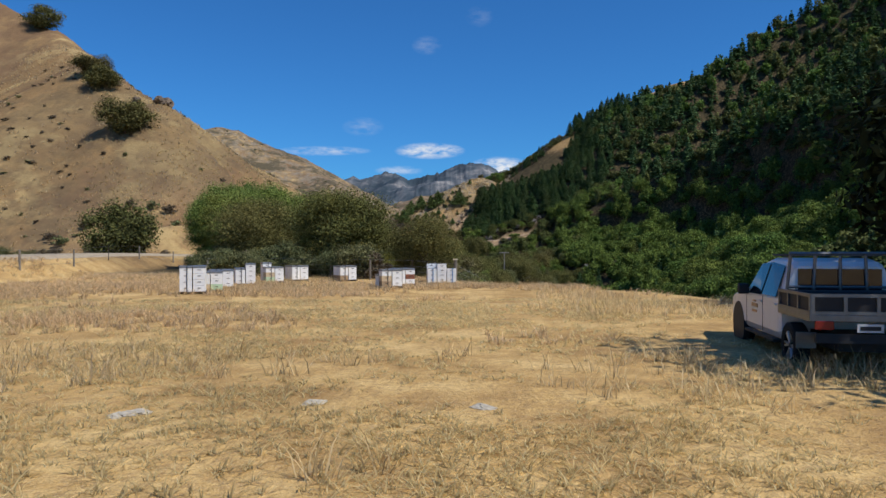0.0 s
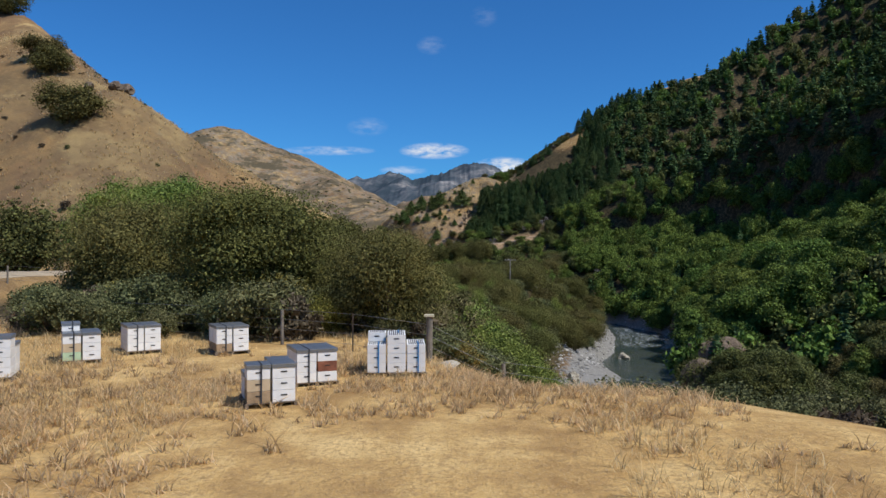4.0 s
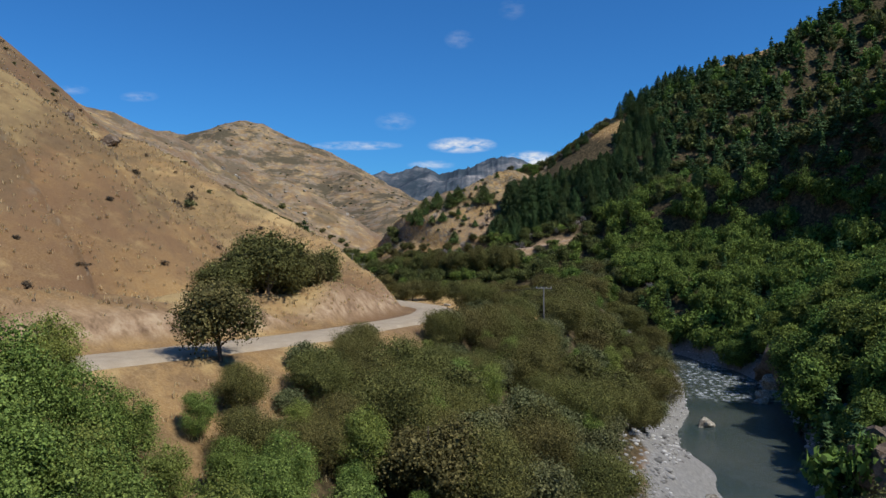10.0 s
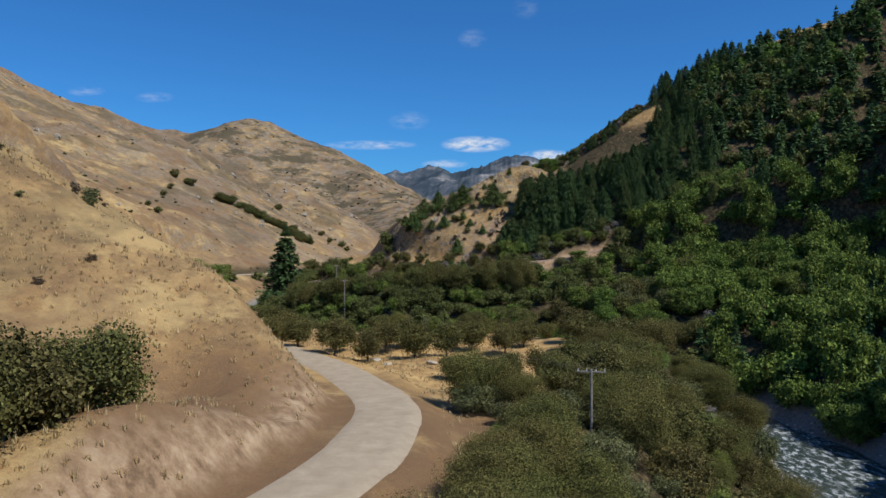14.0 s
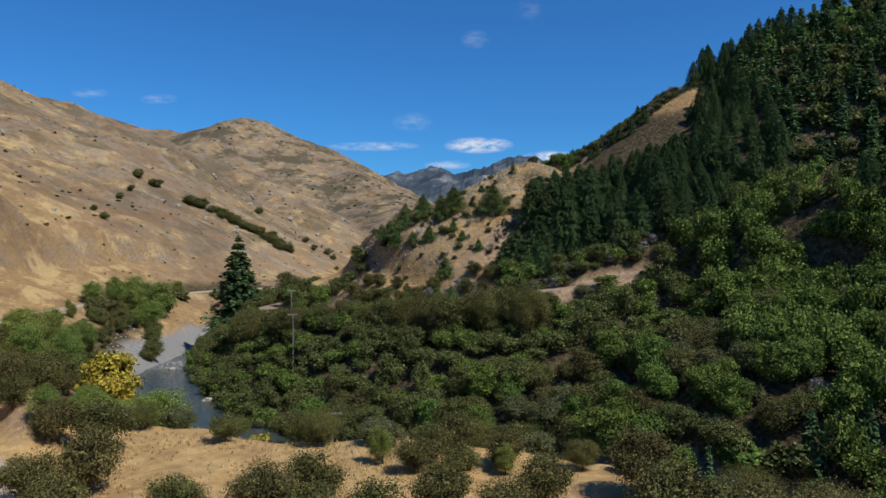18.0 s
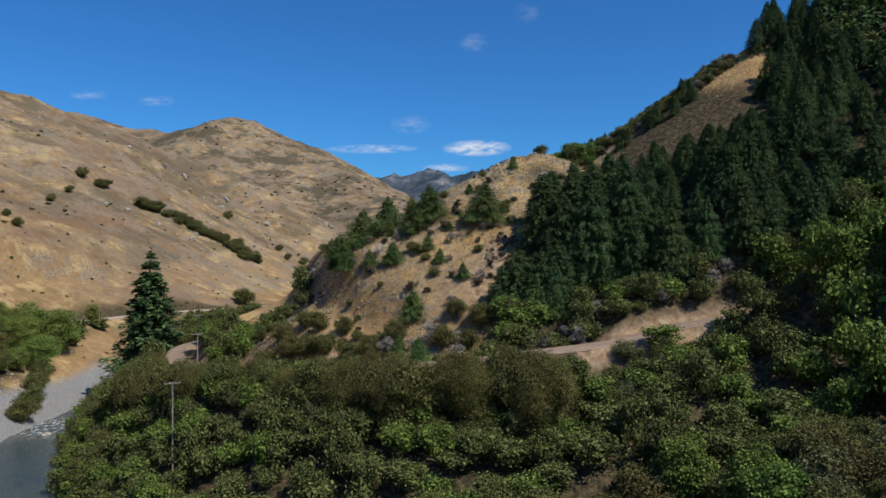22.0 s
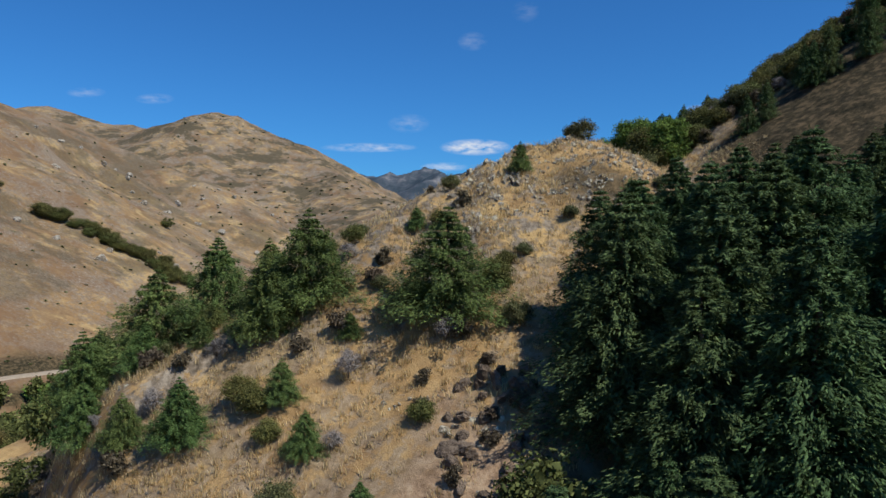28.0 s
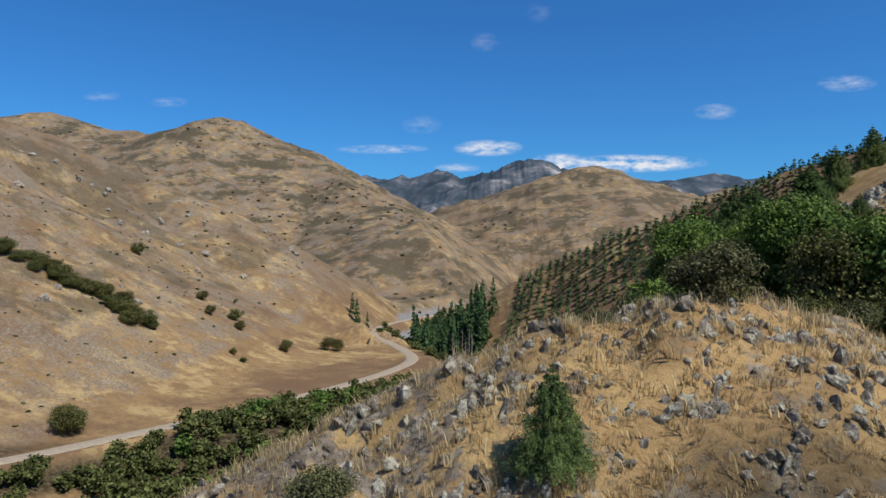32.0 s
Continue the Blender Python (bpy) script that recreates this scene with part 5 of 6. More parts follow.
for x, y in scatter(-900, 60, 1000, 1750, 22, 55, lambda x, y: 0.6 * step(0.0, 0.2, fbm(x, y, 170, 3, 134)) + 0.06):
    mass("shrub", x, y, rng.uniform(1.0, 2.6), rng.uniform(1.5, 4.0))
# bush belt by the river beyond the nose
for x, y in scatter(-125, 30, 440, 640, 4.7, 48, lambda x, y: (along(x, y, ROAD)[2] < 0) * (along(x, y, RIVER)[0] < 48) * (along(x, y, RIVER)[0] > 8) * (along(x, y, ROAD)[0] > 6.5) * (y < 560 + 1.2 * (x + 70)) * 0.93):
    mass("bush" if rng.random() < 0.85 else "green", x, y, rng.uniform(4.2, 7.6), rng.uniform(2.8, 4.2))
for x, y in scatter(-60, 40, 640, 900, 7, 49, lambda x, y: (along(x, y, RIVER)[0] < 24) * (along(x, y, RIVER)[0] > 11) * 0.8):
    mass("bush", x, y, rng.uniform(3.0, 6), rng.uniform(2.4, 3.6))
# block of tall firs on the flat and rows of planted ones above it
for x, y in scatter(-34, 6, 762, 812, 4.5, 50, lambda x, y: 0.9 + 0 * x):
    mass("fir", x, y, rng.uniform(18, 24), rng.uniform(3.6, 5.0))
for x, y, h in ((8, 800, 20), (-74, 800, 14), (-78, 806, 12), (-70, 812, 9)):
    mass("fir", x, y, h, h * 0.22)
for i in range(70):
    for j in range(62):
        x, y = -6 + i * 4.4 + j * 0.6 + rng.normal(0, 0.5), 560 + j * 5.0 - i * 0.9 + rng.normal(0, 0.5)
        if gz(x, y) > -8 and rng.random() < 0.88 and len(MASS.get("planted", [])) < 3600:
            mass("planted", x, y, rng.uniform(2.4, 4.4), rng.uniform(1.4, 2.1))
# bare pale trunks at the edge of the fir block
for x in (-8.5, -6.5, -4.6, -3.0, -11.5, -13.4):
    e = tagged(new("dead_trunk"), "bare pale trunk of a dead fir", "tree", "dead trunks")
    y = 759 + rng.normal(0, 1.5)
    top = rng.uniform(13, 19)
    mesh_ob("trunk", *tube([(0, 0, -0.5), (0.1, 0, top * 0.5), (0.15, 0.1, top)], [0.34, 0.26, 0.10], 7), M_DEAD, e, smooth=True)
    mesh_ob("branches", *merge([tube([(0.1, 0, z), (0.1 + 1.5 * math.cos(z * 2.4), 1.5 * math.sin(z * 2.4), z - 0.3)], [0.07, 0.02], 4) for z in np.arange(top * 0.35, top, 0.9)]), M_DEAD, e)
    e.matrix_world = Matrix.Translation((x, y, gz(x, y)))

# ---------------------------------------------------------------- beehives, truck, fences, poles


def box(bm, sx, sy, sz, at=(0, 0, 0), bevel=0.0, taper=None):
    """A box with its base centre at a point; taper shrinks its top in x and y."""
    m = Matrix.Translation((at[0], at[1], at[2] + sz / 2)) @ Matrix.Diagonal((sx, sy, sz, 1))
    r = bmesh.ops.create_cube(bm, size=1, matrix=m)
    if taper:
        for v in r["verts"]:
            if v.co.z > at[2] + sz / 2:
                v.co.x = at[0] + (v.co.x - at[0]) * taper[0]
                v.co.y = at[1] + (v.co.y - at[1]) * taper[1]
    if bevel:
        bmesh.ops.bevel(bm, geom=list({e for v in r["verts"] for e in v.link_edges}), offset=bevel, segments=2, profile=0.6, affect="EDGES")


def rod(bm, a, b, r, sides=8, r2=None):
    a, b = Vector(a), Vector(b)
    m = Matrix.Translation((a + b) / 2) @ (b - a).to_track_quat("Z", "Y").to_matrix().to_4x4()
    bmesh.ops.create_cone(bm, cap_ends=True, segments=sides, radius1=r, radius2=r if r2 is None else r2, depth=(b - a).length, matrix=m)


def piece(name, parent, mat, *shapes, label=""):
    bm = bmesh.new()
    for fn, *args in shapes:
        fn(bm, *args)
    return part(name, bm, mat, parent, label)


M_WHITE = plain("white_hive_paint", (0.86, 0.86, 0.84), 0.55, vary=0.07, scale=3)
M_CREAM = plain("cream_hive_paint", (0.66, 0.52, 0.34), 0.6, vary=0.12, scale=3)
M_MINT = plain("green_hive_paint", (0.50, 0.66, 0.44), 0.6, vary=0.1, scale=3)
M_RUST = plain("red_brown_hive_paint", (0.34, 0.13, 0.075), 0.7, vary=0.25, scale=4)
M_TAN = plain("bare_wood_box", (0.46, 0.33, 0.20), 0.75, vary=0.2, scale=4)
M_LID = plain("galvanised_lid", (0.34, 0.37, 0.40), 0.42, 0.75, vary=0.15, scale=3)
M_STRAP = plain("dark_strap", (0.05, 0.055, 0.065), 0.7)
M_BLUE = plain("blue_strap", (0.05, 0.25, 0.55), 0.6)
M_SLOT = plain("dark_recess", (0.05, 0.045, 0.04), 0.9)
M_PALLET = plain("weathered_pallet_wood", (0.24, 0.19, 0.14), 0.9, vary=0.25, scale=5)
COATS = {"w": M_WHITE, "c": M_CREAM, "m": M_MINT, "r": M_RUST, "t": M_TAN}


def hive(parent_m, stack, open_top=False, strap=None):
    """A hive: boxes one upon another, each with its hand hold, under a metal lid. stack: a letter for each box's paint."""
    e = tagged(new("beehive"), "stacked %swooden beehive boxes under %s" % ("white " if stack.count("w") >= len(stack) - 1 else "white and painted ", "bare dark frames" if open_top else "a grey metal lid"), "beehive", "beehives on the field")
    z = 0.0
    for c in stack:
        b = piece("hive_box", e, COATS[c], (box, 0.47, 0.53, 0.238, (0, 0, z), 0.008))
        piece("hand_hold", b, M_SLOT, (box, 0.13, 0.012, 0.026, (0, -0.2685, z + 0.13)))
        z += 0.243
    if open_top:
        bm = bmesh.new()
        box(bm, 0.43, 0.49, 0.012, (0, 0, z - 0.02))
        for i in range(8):
            box(bm, 0.022, 0.47, 0.02, (-0.18 + i * 0.0514, 0, z - 0.012))
        part("frame_bars", bm, M_SLOT, e, "dark frame tops in an open box")
    else:
        piece("lid", e, M_LID, (box, 0.50, 0.56, 0.085, (0, 0, z - 0.02), 0.006), label="grey galvanised lid")
    top = z + (0.0 if open_top else 0.067)
    if strap:
        bm = bmesh.new()
        box(bm, 0.035, 0.58, 0.006, (0.05, 0, top))
        for s in (-1, 1):
            box(bm, 0.035, 0.006, top, (0.05, s * 0.285, 0))
        part("strap", bm, strap, e, "tie-down strap")
    e.matrix_world = parent_m
    return e


def apiary(x, y, turn, stacks, cols, strap=M_STRAP, open_top=False):
    """A pallet with its hives: cols across, the rest behind."""
    rows_ = -(-len(stacks) // cols)
    z = gz(x, y) - 0.02
    base = pose(x, y, z, 0, 0, turn)
    e = tagged(new("pallet"), "weathered wooden pallet under the hives", "pallet", "hive pallets")
    bm = bmesh.new()
    for i in range(5):
        part_y = (i - 2) * (0.56 * rows_ - 0.08) / 4
        box(bm, 0.5 * cols + 0.06, 0.09, 0.022, (0, part_y, 0.10))
    part("deck", bm, M_PALLET, e)
    for s in (-1, 0, 1):
        piece("runner", e, M_PALLET, (box, 0.07, 0.56 * rows_, 0.10, (s * 0.25 * cols, 0, 0)))
    e.matrix_world = base
    for i, st in enumerate(stacks):
        cx, cy = (i % cols - (cols - 1) / 2) * 0.51, (i // cols - (rows_ - 1) / 2) * 0.57
        hive(base @ pose(cx, cy, 0.124, 0, 0, rng.normal(0, 1.2)), st, open_top, strap if i % 2 == 0 else None)


apiary(-10.2, 29.7, 16, ["wwww", "wwww", "www", "wwww"], 2)
apiary(-10.0, 31.3, 16, ["cww", "mww", "www", "www"], 2)
apiary(-10.5, 34.4, 24, ["ww", "www", "www", "www"], 2)
apiary(-10.2, 37.4, 20, ["www", "wwww", "www", "www"], 2)
apiary(-9.5, 40.4, 30, ["mcw", "www", "wwww", "www"], 2)
apiary(-8.5, 42.2, 34, ["www", "www", "www", "wtw"], 2)
apiary(-5.7, 42.2, 30, ["tww", "www", "tww", "www"], 2)
apiary(-2.6, 34.7, 22, ["tcw", "www", "ww", "wrw"], 2)
apiary(-2.1, 37.1, 24, ["www", "wrw", "www", "www"], 2)
apiary(-0.1, 38.4, 4, ["www", "wwww", "www", "wwww", "wwww", "www"], 3, M_BLUE, True)

# fence along the field's brow
M_POST = plain("weathered_fence_post", (0.27, 0.24, 0.20), 0.9, vary=0.22, scale=4)
M_WIRE = plain("galvanised_wire", (0.30, 0.31, 0.32), 0.5, 0.8)
M_CAP = plain("pale_cap_board", (0.72, 0.64, 0.45), 0.7)
M_STEEL = plain("rusty_steel_stake", (0.10, 0.075, 0.06), 0.8, vary=0.3)


def fence(name, label, posts, heavy, wires=4, height=1.15):
    e = tagged(new(name), label, "fence")
    tops = []
    for i, (x, y) in enumerate(posts):
        z = gz(x, y)
        h = height * (1.27 if i == heavy else rng.uniform(0.95, 1.08))
        if i % 3 == 1 and i != heavy:
            piece("stake", e, M_STEEL, (box, 0.04, 0.04, h + 0.4, (x, y, z - 0.4)))
        else:
            r = 0.10 if i == heavy else 0.065
            piece("post", e, M_POST, (rod, (x, y, z - 0.4), (x + rng.normal(0, 0.02), y, z + h), r, 10, r * 0.94))
        if i == heavy:
            piece("cap_board", e, M_CAP, (box, 0.30, 0.24, 0.07, (x, y, z + h - 0.01), 0.01), label="pale board nailed over the post")
        tops.append((x, y, z))
    for w in range(wires):
        k = 0.2 + 0.85 * w / (wires - 1)
        mesh_ob("wire", *tube([(p[0], p[1], p[2] + k * height) for p in tops], [0.006] * len(tops), 4), M_WIRE, e)
    return e


fence("field_fence", "post and wire fence along the brow of the field", [(-15.5, 47.8), (-11, 46.4), (-7.0, 45.2), (-4.4, 44.0), (-1.8, 42.6), (0.7, 41.3), (3.1, 42.5), (8.5, 41.5)], 5)
fence("road_fence", "old post and wire fence beside the gravel road", [(-24.8, 30), (-25.2, 37), (-25.6, 44), (-26.4, 52), (-27.6, 60), (-28.4, 68), (-28.2, 76), (-25.5, 84), (-22.5, 92)], -1)

# power poles with cross arms
M_POLE = plain("grey_power_pole", (0.33, 0.31, 0.28), 0.85, vary=0.15, scale=2)
M_CERAMIC = plain("white_insulator", (0.72, 0.70, 0.66), 0.3)


def power_pole(x, y, top, turn=0.0, tall=8.0):
    e = tagged(new("power_pole"), "weathered wooden power pole with a cross arm", "power pole", "power poles")
    piece("shaft", e, M_POLE, (rod, (0, 0, -tall), (0, 0, 0), 0.13, 10, 0.09))
    piece("cross_arm", e, M_POLE, (box, 2.3, 0.1, 0.12, (0, 0.1, -0.3), 0.01))
    for s in (-1, -0.35, 0.35, 1):
        piece("insulator", e, M_CERAMIC, (rod, (s * 1.05, 0.1, -0.18), (s * 1.05, 0.1, 0.02), 0.045, 8, 0.03))
    e.matrix_world = pose(x, y, top, 0, 0, turn)


for x, y, top, turn in ((14.8, 175.6, 1.2, -8), (-9.9, 253.2, -3.0, 20), (-46, 366, 3.4, 40), (-58, 396, 4.0, 60), (-37, 335, 0.0, 35)):
    power_pole(x, y, top, turn, max(5.0, top - gz(x, y) + 0.6))
M_CABLE = plain("power_line", (0.06, 0.06, 0.06), 0.6)
line_e = tagged(new("power_line"), "thin sagging power lines between the poles", "power line")
spans = [(14.8, 175.6, 1.2), (-9.9, 253.2, -3.0), (-37, 335, 0.0), (-46, 366, 3.4), (-58, 396, 4.0)]
for s in (-1.05, 0.35, 1.05):
    run = []
    for p, q in zip(spans, spans[1:]):
        for i in range(9):
            t = i / 8
            run.append((p[0] + (q[0] - p[0]) * t + s * 0.9, p[1] + (q[1] - p[1]) * t + s * 0.3, p[2] + (q[2] - p[2]) * t + 0.02 - 5.5 * t * (1 - t) * ((q[1] - p[1]) / 80) ** 2))
    run = [p for p, q in zip(run, run[1:] + [None]) if p != q]
    mesh_ob("wire", *tube(run, [0.012] * len(run), 4), M_CABLE, line_e)

# ---------------------------------------------------------------- white double-cab truck with a flat tray
M_CARPAINT = plain("white_car_paint", (0.78, 0.78, 0.79), 0.22, vary=0.02)
M_GLASS = Mat("dark_car_glass", 0.05, 0, 0.6).color((0.012, 0.015, 0.018)).m
M_TYRE = plain("tyre_rubber", (0.022, 0.022, 0.023), 0.85)
M_ALLOY = plain("alloy_wheel", (0.55, 0.56, 0.58), 0.3, 0.9)
M_ALU = plain("aluminium_tray", (0.22, 0.225, 0.23), 0.4, 0.7)
M_DARKTRIM = plain("black_trim", (0.03, 0.03, 0.032), 0.6)
M_LAMP = plain("red_lamp_lens", (0.32, 0.03, 0.02), 0.25)
M_PLATE = plain("number_plate", (0.72, 0.72, 0.70), 0.5)
M_ORANGE = plain("orange_door_sign", (0.70, 0.42, 0.20), 0.5)


def loft(bm, rings):
    """A skin over rings of equal length, closed at both ends."""
    vs = [[bm.verts.new(p) for p in r] for r in rings]
    n = len(rings[0])
    for a, b in zip(vs, vs[1:]):
        for i in range(n):
            bm.faces.new((a[i], a[(i + 1) % n], b[(i + 1) % n], b[i]))
    bm.faces.new(vs[0][::-1])
    bm.faces.new(vs[-1])


def cab_shell(bm):
    """Bonnet and cab as rings from the front backwards; the truck faces +y and stands on z = 0."""
    def ring(y, half, low, belt, roof, inset):
        return [(-half * 0.92, y, low), (-half, y, low + 0.12), (-half, y, belt), (-half + inset, y, roof - 0.05), (-half + inset + 0.08, y, roof),
                (half - inset - 0.08, y, roof), (half - inset, y, roof - 0.05), (half, y, belt), (half, y, low + 0.12), (half * 0.92, y, low)]
    loft(bm, [ring(5.22, 0.72, 0.45, 0.78, 0.88, 0.02), ring(5.12, 0.86, 0.38, 0.92, 1.02, 0.03), ring(4.6, 0.92, 0.40, 1.02, 1.10, 0.05), ring(4.0, 0.925, 0.42, 1.06, 1.16, 0.06),
              ring(3.75, 0.925, 0.42, 1.07, 1.22, 0.07), ring(3.15, 0.925, 0.42, 1.08, 1.72, 0.20), ring(2.75, 0.925, 0.42, 1.09, 1.79, 0.22), ring(2.0, 0.925, 0.42, 1.10, 1.79, 0.22),
              ring(1.62, 0.92, 0.42, 1.10, 1.74, 0.21), ring(1.50, 0.90, 0.45, 1.10, 1.66, 0.20)])
    bmesh.ops.recalc_face_normals(bm, faces=bm.faces[:])


def quad_plate(bm, pts, thick=0.012):
    vs = [bm.verts.new(p) for p in pts]
    f = bm.faces.new(vs)
    ex = bmesh.ops.extrude_face_region(bm, geom=[f])
    n = f.normal if f.normal.length else Vector((1, 0, 0))
    bm.normal_update()
    for v in ex["geom"]:
        if isinstance(v, bmesh.types.BMVert):
            v.co += f.normal * thick


def wheel(parent, x, y):
    side = 1 if x > 0 else -1
    w = new("wheel")
    w.parent = parent
    bm = bmesh.new()
    prof = [(0.24, 0.11), (0.34, 0.125), (0.375, 0.10), (0.385, 0.0), (0.375, -0.10), (0.34, -0.125), (0.24, -0.11)]
    n = 28
    vs = [[bm.verts.new((px, r * math.cos(6.2832 * i / n), r * math.sin(6.2832 * i / n))) for r, px in prof] for i in range(n)]
    for i in range(n):
        for j in range(len(prof)):
            k = (j + 1) % len(prof)
            bm.faces.new((vs[i][j], vs[i][k], vs[(i + 1) % n][k], vs[(i + 1) % n][j]))
    bmesh.ops.recalc_face_normals(bm, faces=bm.faces[:])
    part("tyre", bm, M_TYRE, w)
    bm = bmesh.new()
    rod(bm, (-0.05, 0, 0), (0.05, 0, 0), 0.235, 24)
    rod(bm, (side * 0.05, 0, 0), (side * 0.085, 0, 0), 0.06, 12)
    part("hub", bm, M_DARKTRIM, w)
    bm = bmesh.new()
    for i in range(6):
        a = 6.2832 * i / 6
        for d in (-0.13, 0.13):
            rod(bm, (side * 0.075, 0.05 * math.cos(a), 0.05 * math.sin(a)), (side * 0.085, 0.24 * math.cos(a + d), 0.24 * math.sin(a + d)), 0.022, 6)
    part("rim", bm, M_ALLOY, w)
    w.location = (x, y, 0.385)


def truck(m):
    t = tagged(new("pickup_truck"), "white double-cab truck with an aluminium flat tray parked on dry grass", "truck")
    piece("body", t, M_CARPAINT, (cab_shell,))
    for s in (-1, 1):
        def side(pts, off=0.006):
            return [(s * (px + off), py, pz) for px, py, pz in (pts if s > 0 else pts[::-1])]
        piece("side_window", t, M_GLASS, (quad_plate, side([(0.93, 3.62, 1.10), (0.935, 2.62, 1.12), (0.735, 2.66, 1.70), (0.75, 3.16, 1.67)])), label="dark front door glass")
        piece("side_window", t, M_GLASS, (quad_plate, side([(0.935, 2.52, 1.13), (0.935, 1.68, 1.13), (0.735, 1.82, 1.66), (0.735, 2.54, 1.71)])), label="dark rear door glass")
        piece("door_handle", t, M_CARPAINT, (box, 0.03, 0.18, 0.03, (s * 0.94, 2.72, 0.98), 0.006))
        piece("door_handle", t, M_CARPAINT, (box, 0.03, 0.18, 0.03, (s * 0.94, 1.78, 0.99), 0.006))
        piece("wing_mirror", t, M_DARKTRIM, (box, 0.20, 0.12, 0.20, (s * 1.05, 3.45, 1.08), 0.03))
        piece("side_step", t, M_DARKTRIM, (box, 0.14, 1.9, 0.06, (s * 0.92, 2.65, 0.36), 0.02), label="black side step")
        piece("door_seam", t, M_SLOT, (box, 0.008, 0.012, 0.66, (s * 0.926, 2.57, 0.46)))
        piece("door_seam", t, M_SLOT, (box, 0.008, 0.012, 0.60, (s * 0.926, 3.70, 0.50)))
        piece("wheel_arch", t, M_DARKTRIM, (rod, (s * 0.80, 4.35, 0.42), (s * 0.932, 4.35, 0.42), 0.46, 24))
        wheel(t, s * 0.80, 4.35)
        wheel(t, s * 0.80, 1.12)
        piece("mudguard", t, M_ALU, (box, 0.30, 0.02, 0.26, (s * 0.80, 0.62, 0.40), 0.01))
        piece("tail_lamp", t, M_LAMP, (box, 0.26, 0.05, 0.13, (s * 0.74, 0.0, 0.76), 0.015), label="red tail lamp")
        piece("headlight", t, M_GLASS, (box, 0.30, 0.10, 0.16, (s * 0.66, 5.10, 0.80), 0.03))
        # tray sides
        bm = bmesh.new()
        for z in (0.98, 1.24):
            box(bm, 0.035, 1.55, 0.05, (s * 0.93, 0.78, z))
        for y in (0.02, 0.55, 1.05, 1.53):
            box(bm, 0.03, 0.05, 0.30, (s * 0.93, y, 0.97))
        part("tray_side", bm, M_ALU, t)
        piece("side_board", t, M_DARKTRIM, (box, 0.012, 1.5, 0.20, (s * 0.91, 0.78, 1.03)))
    piece("sign", t, M_ORANGE, (box, 0.008, 0.42, 0.07, (-0.930, 3.10, 0.86)), (box, 0.008, 0.34, 0.05, (-0.930, 3.12, 0.76)), (box, 0.008, 0.22, 0.03, (-0.930, 3.12, 0.96)), label="faded orange sign writing on the door")
    piece("tray_floor", t, M_ALU, (box, 1.90, 1.58, 0.10, (0, 0.78, 0.88), 0.01))
    bm = bmesh.new()
    for z in (0.98, 1.24):
        box(bm, 1.86, 0.035, 0.05, (0, 0.0, z))
    for x in (-0.9, -0.45, 0, 0.45, 0.9):
        box(bm, 0.05, 0.03, 0.30, (x, 0.0, 0.97))
    part("tailgate", bm, M_ALU, t, "slatted aluminium tailgate")
    piece("tray_board", t, M_DARKTRIM, (box, 1.8, 0.012, 0.20, (0, 0.02, 1.03)))
    piece("toolbox", t, M_DARKTRIM, (box, 1.74, 0.5, 0.30, (0, 1.15, 0.98), 0.02), label="dark box across the tray")
    bm = bmesh.new()
    for x in (-0.86, -0.43, 0.0, 0.43, 0.86):
        rod(bm, (x, 1.46, 0.95), (x * 0.9, 1.46, 1.86), 0.028, 8)
    rod(bm, (-0.80, 1.46, 1.87), (0.80, 1.46, 1.87), 0.034, 8)
    rod(bm, (-0.84, 1.46, 1.32), (0.84, 1.46, 1.32), 0.024, 8)
    part("headboard_frame", bm, M_ALU, t, "tubular headboard behind the cab")
    piece("rear_window", t, M_GLASS, (box, 1.30, 0.012, 0.46, (0, 1.488, 1.16)))
    piece("windscreen", t, M_GLASS, (quad_plate, [(-0.78, 3.74, 1.26), (0.78, 3.74, 1.26), (0.66, 3.20, 1.70), (-0.66, 3.20, 1.70)]))
    piece("chassis", t, M_DARKTRIM, (box, 0.9, 4.6, 0.22, (0, 2.6, 0.40)), (box, 1.7, 0.08, 0.14, (0, 0.04, 0.56)))
    piece("number_plate", t, M_PLATE, (box, 0.36, 0.012, 0.12, (-0.12, -0.03, 0.73)))
    piece("plate_bars", t, M_DARKTRIM, (box, 0.28, 0.006, 0.06, (-0.12, -0.039, 0.76)))
    piece("roof_rail", t, M_DARKTRIM, (rod, (-0.62, 1.8, 1.84), (-0.62, 3.0, 1.84), 0.02, 6), (rod, (0.62, 1.8, 1.84), (0.62, 3.0, 1.84), 0.02, 6))
    t.matrix_world = m


tx, ty = 6.35, 10.6
truck(pose(tx, ty, gz(tx, ty + 2.5) - 0.14, 0, 0, -9))
# one pine in view, and an unseen second one added to shade the truck
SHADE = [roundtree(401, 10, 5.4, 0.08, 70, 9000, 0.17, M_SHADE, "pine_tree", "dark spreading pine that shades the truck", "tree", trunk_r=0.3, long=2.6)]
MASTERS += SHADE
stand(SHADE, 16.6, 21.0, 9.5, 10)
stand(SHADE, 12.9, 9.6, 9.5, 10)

# ---------------------------------------------------------------- rocks


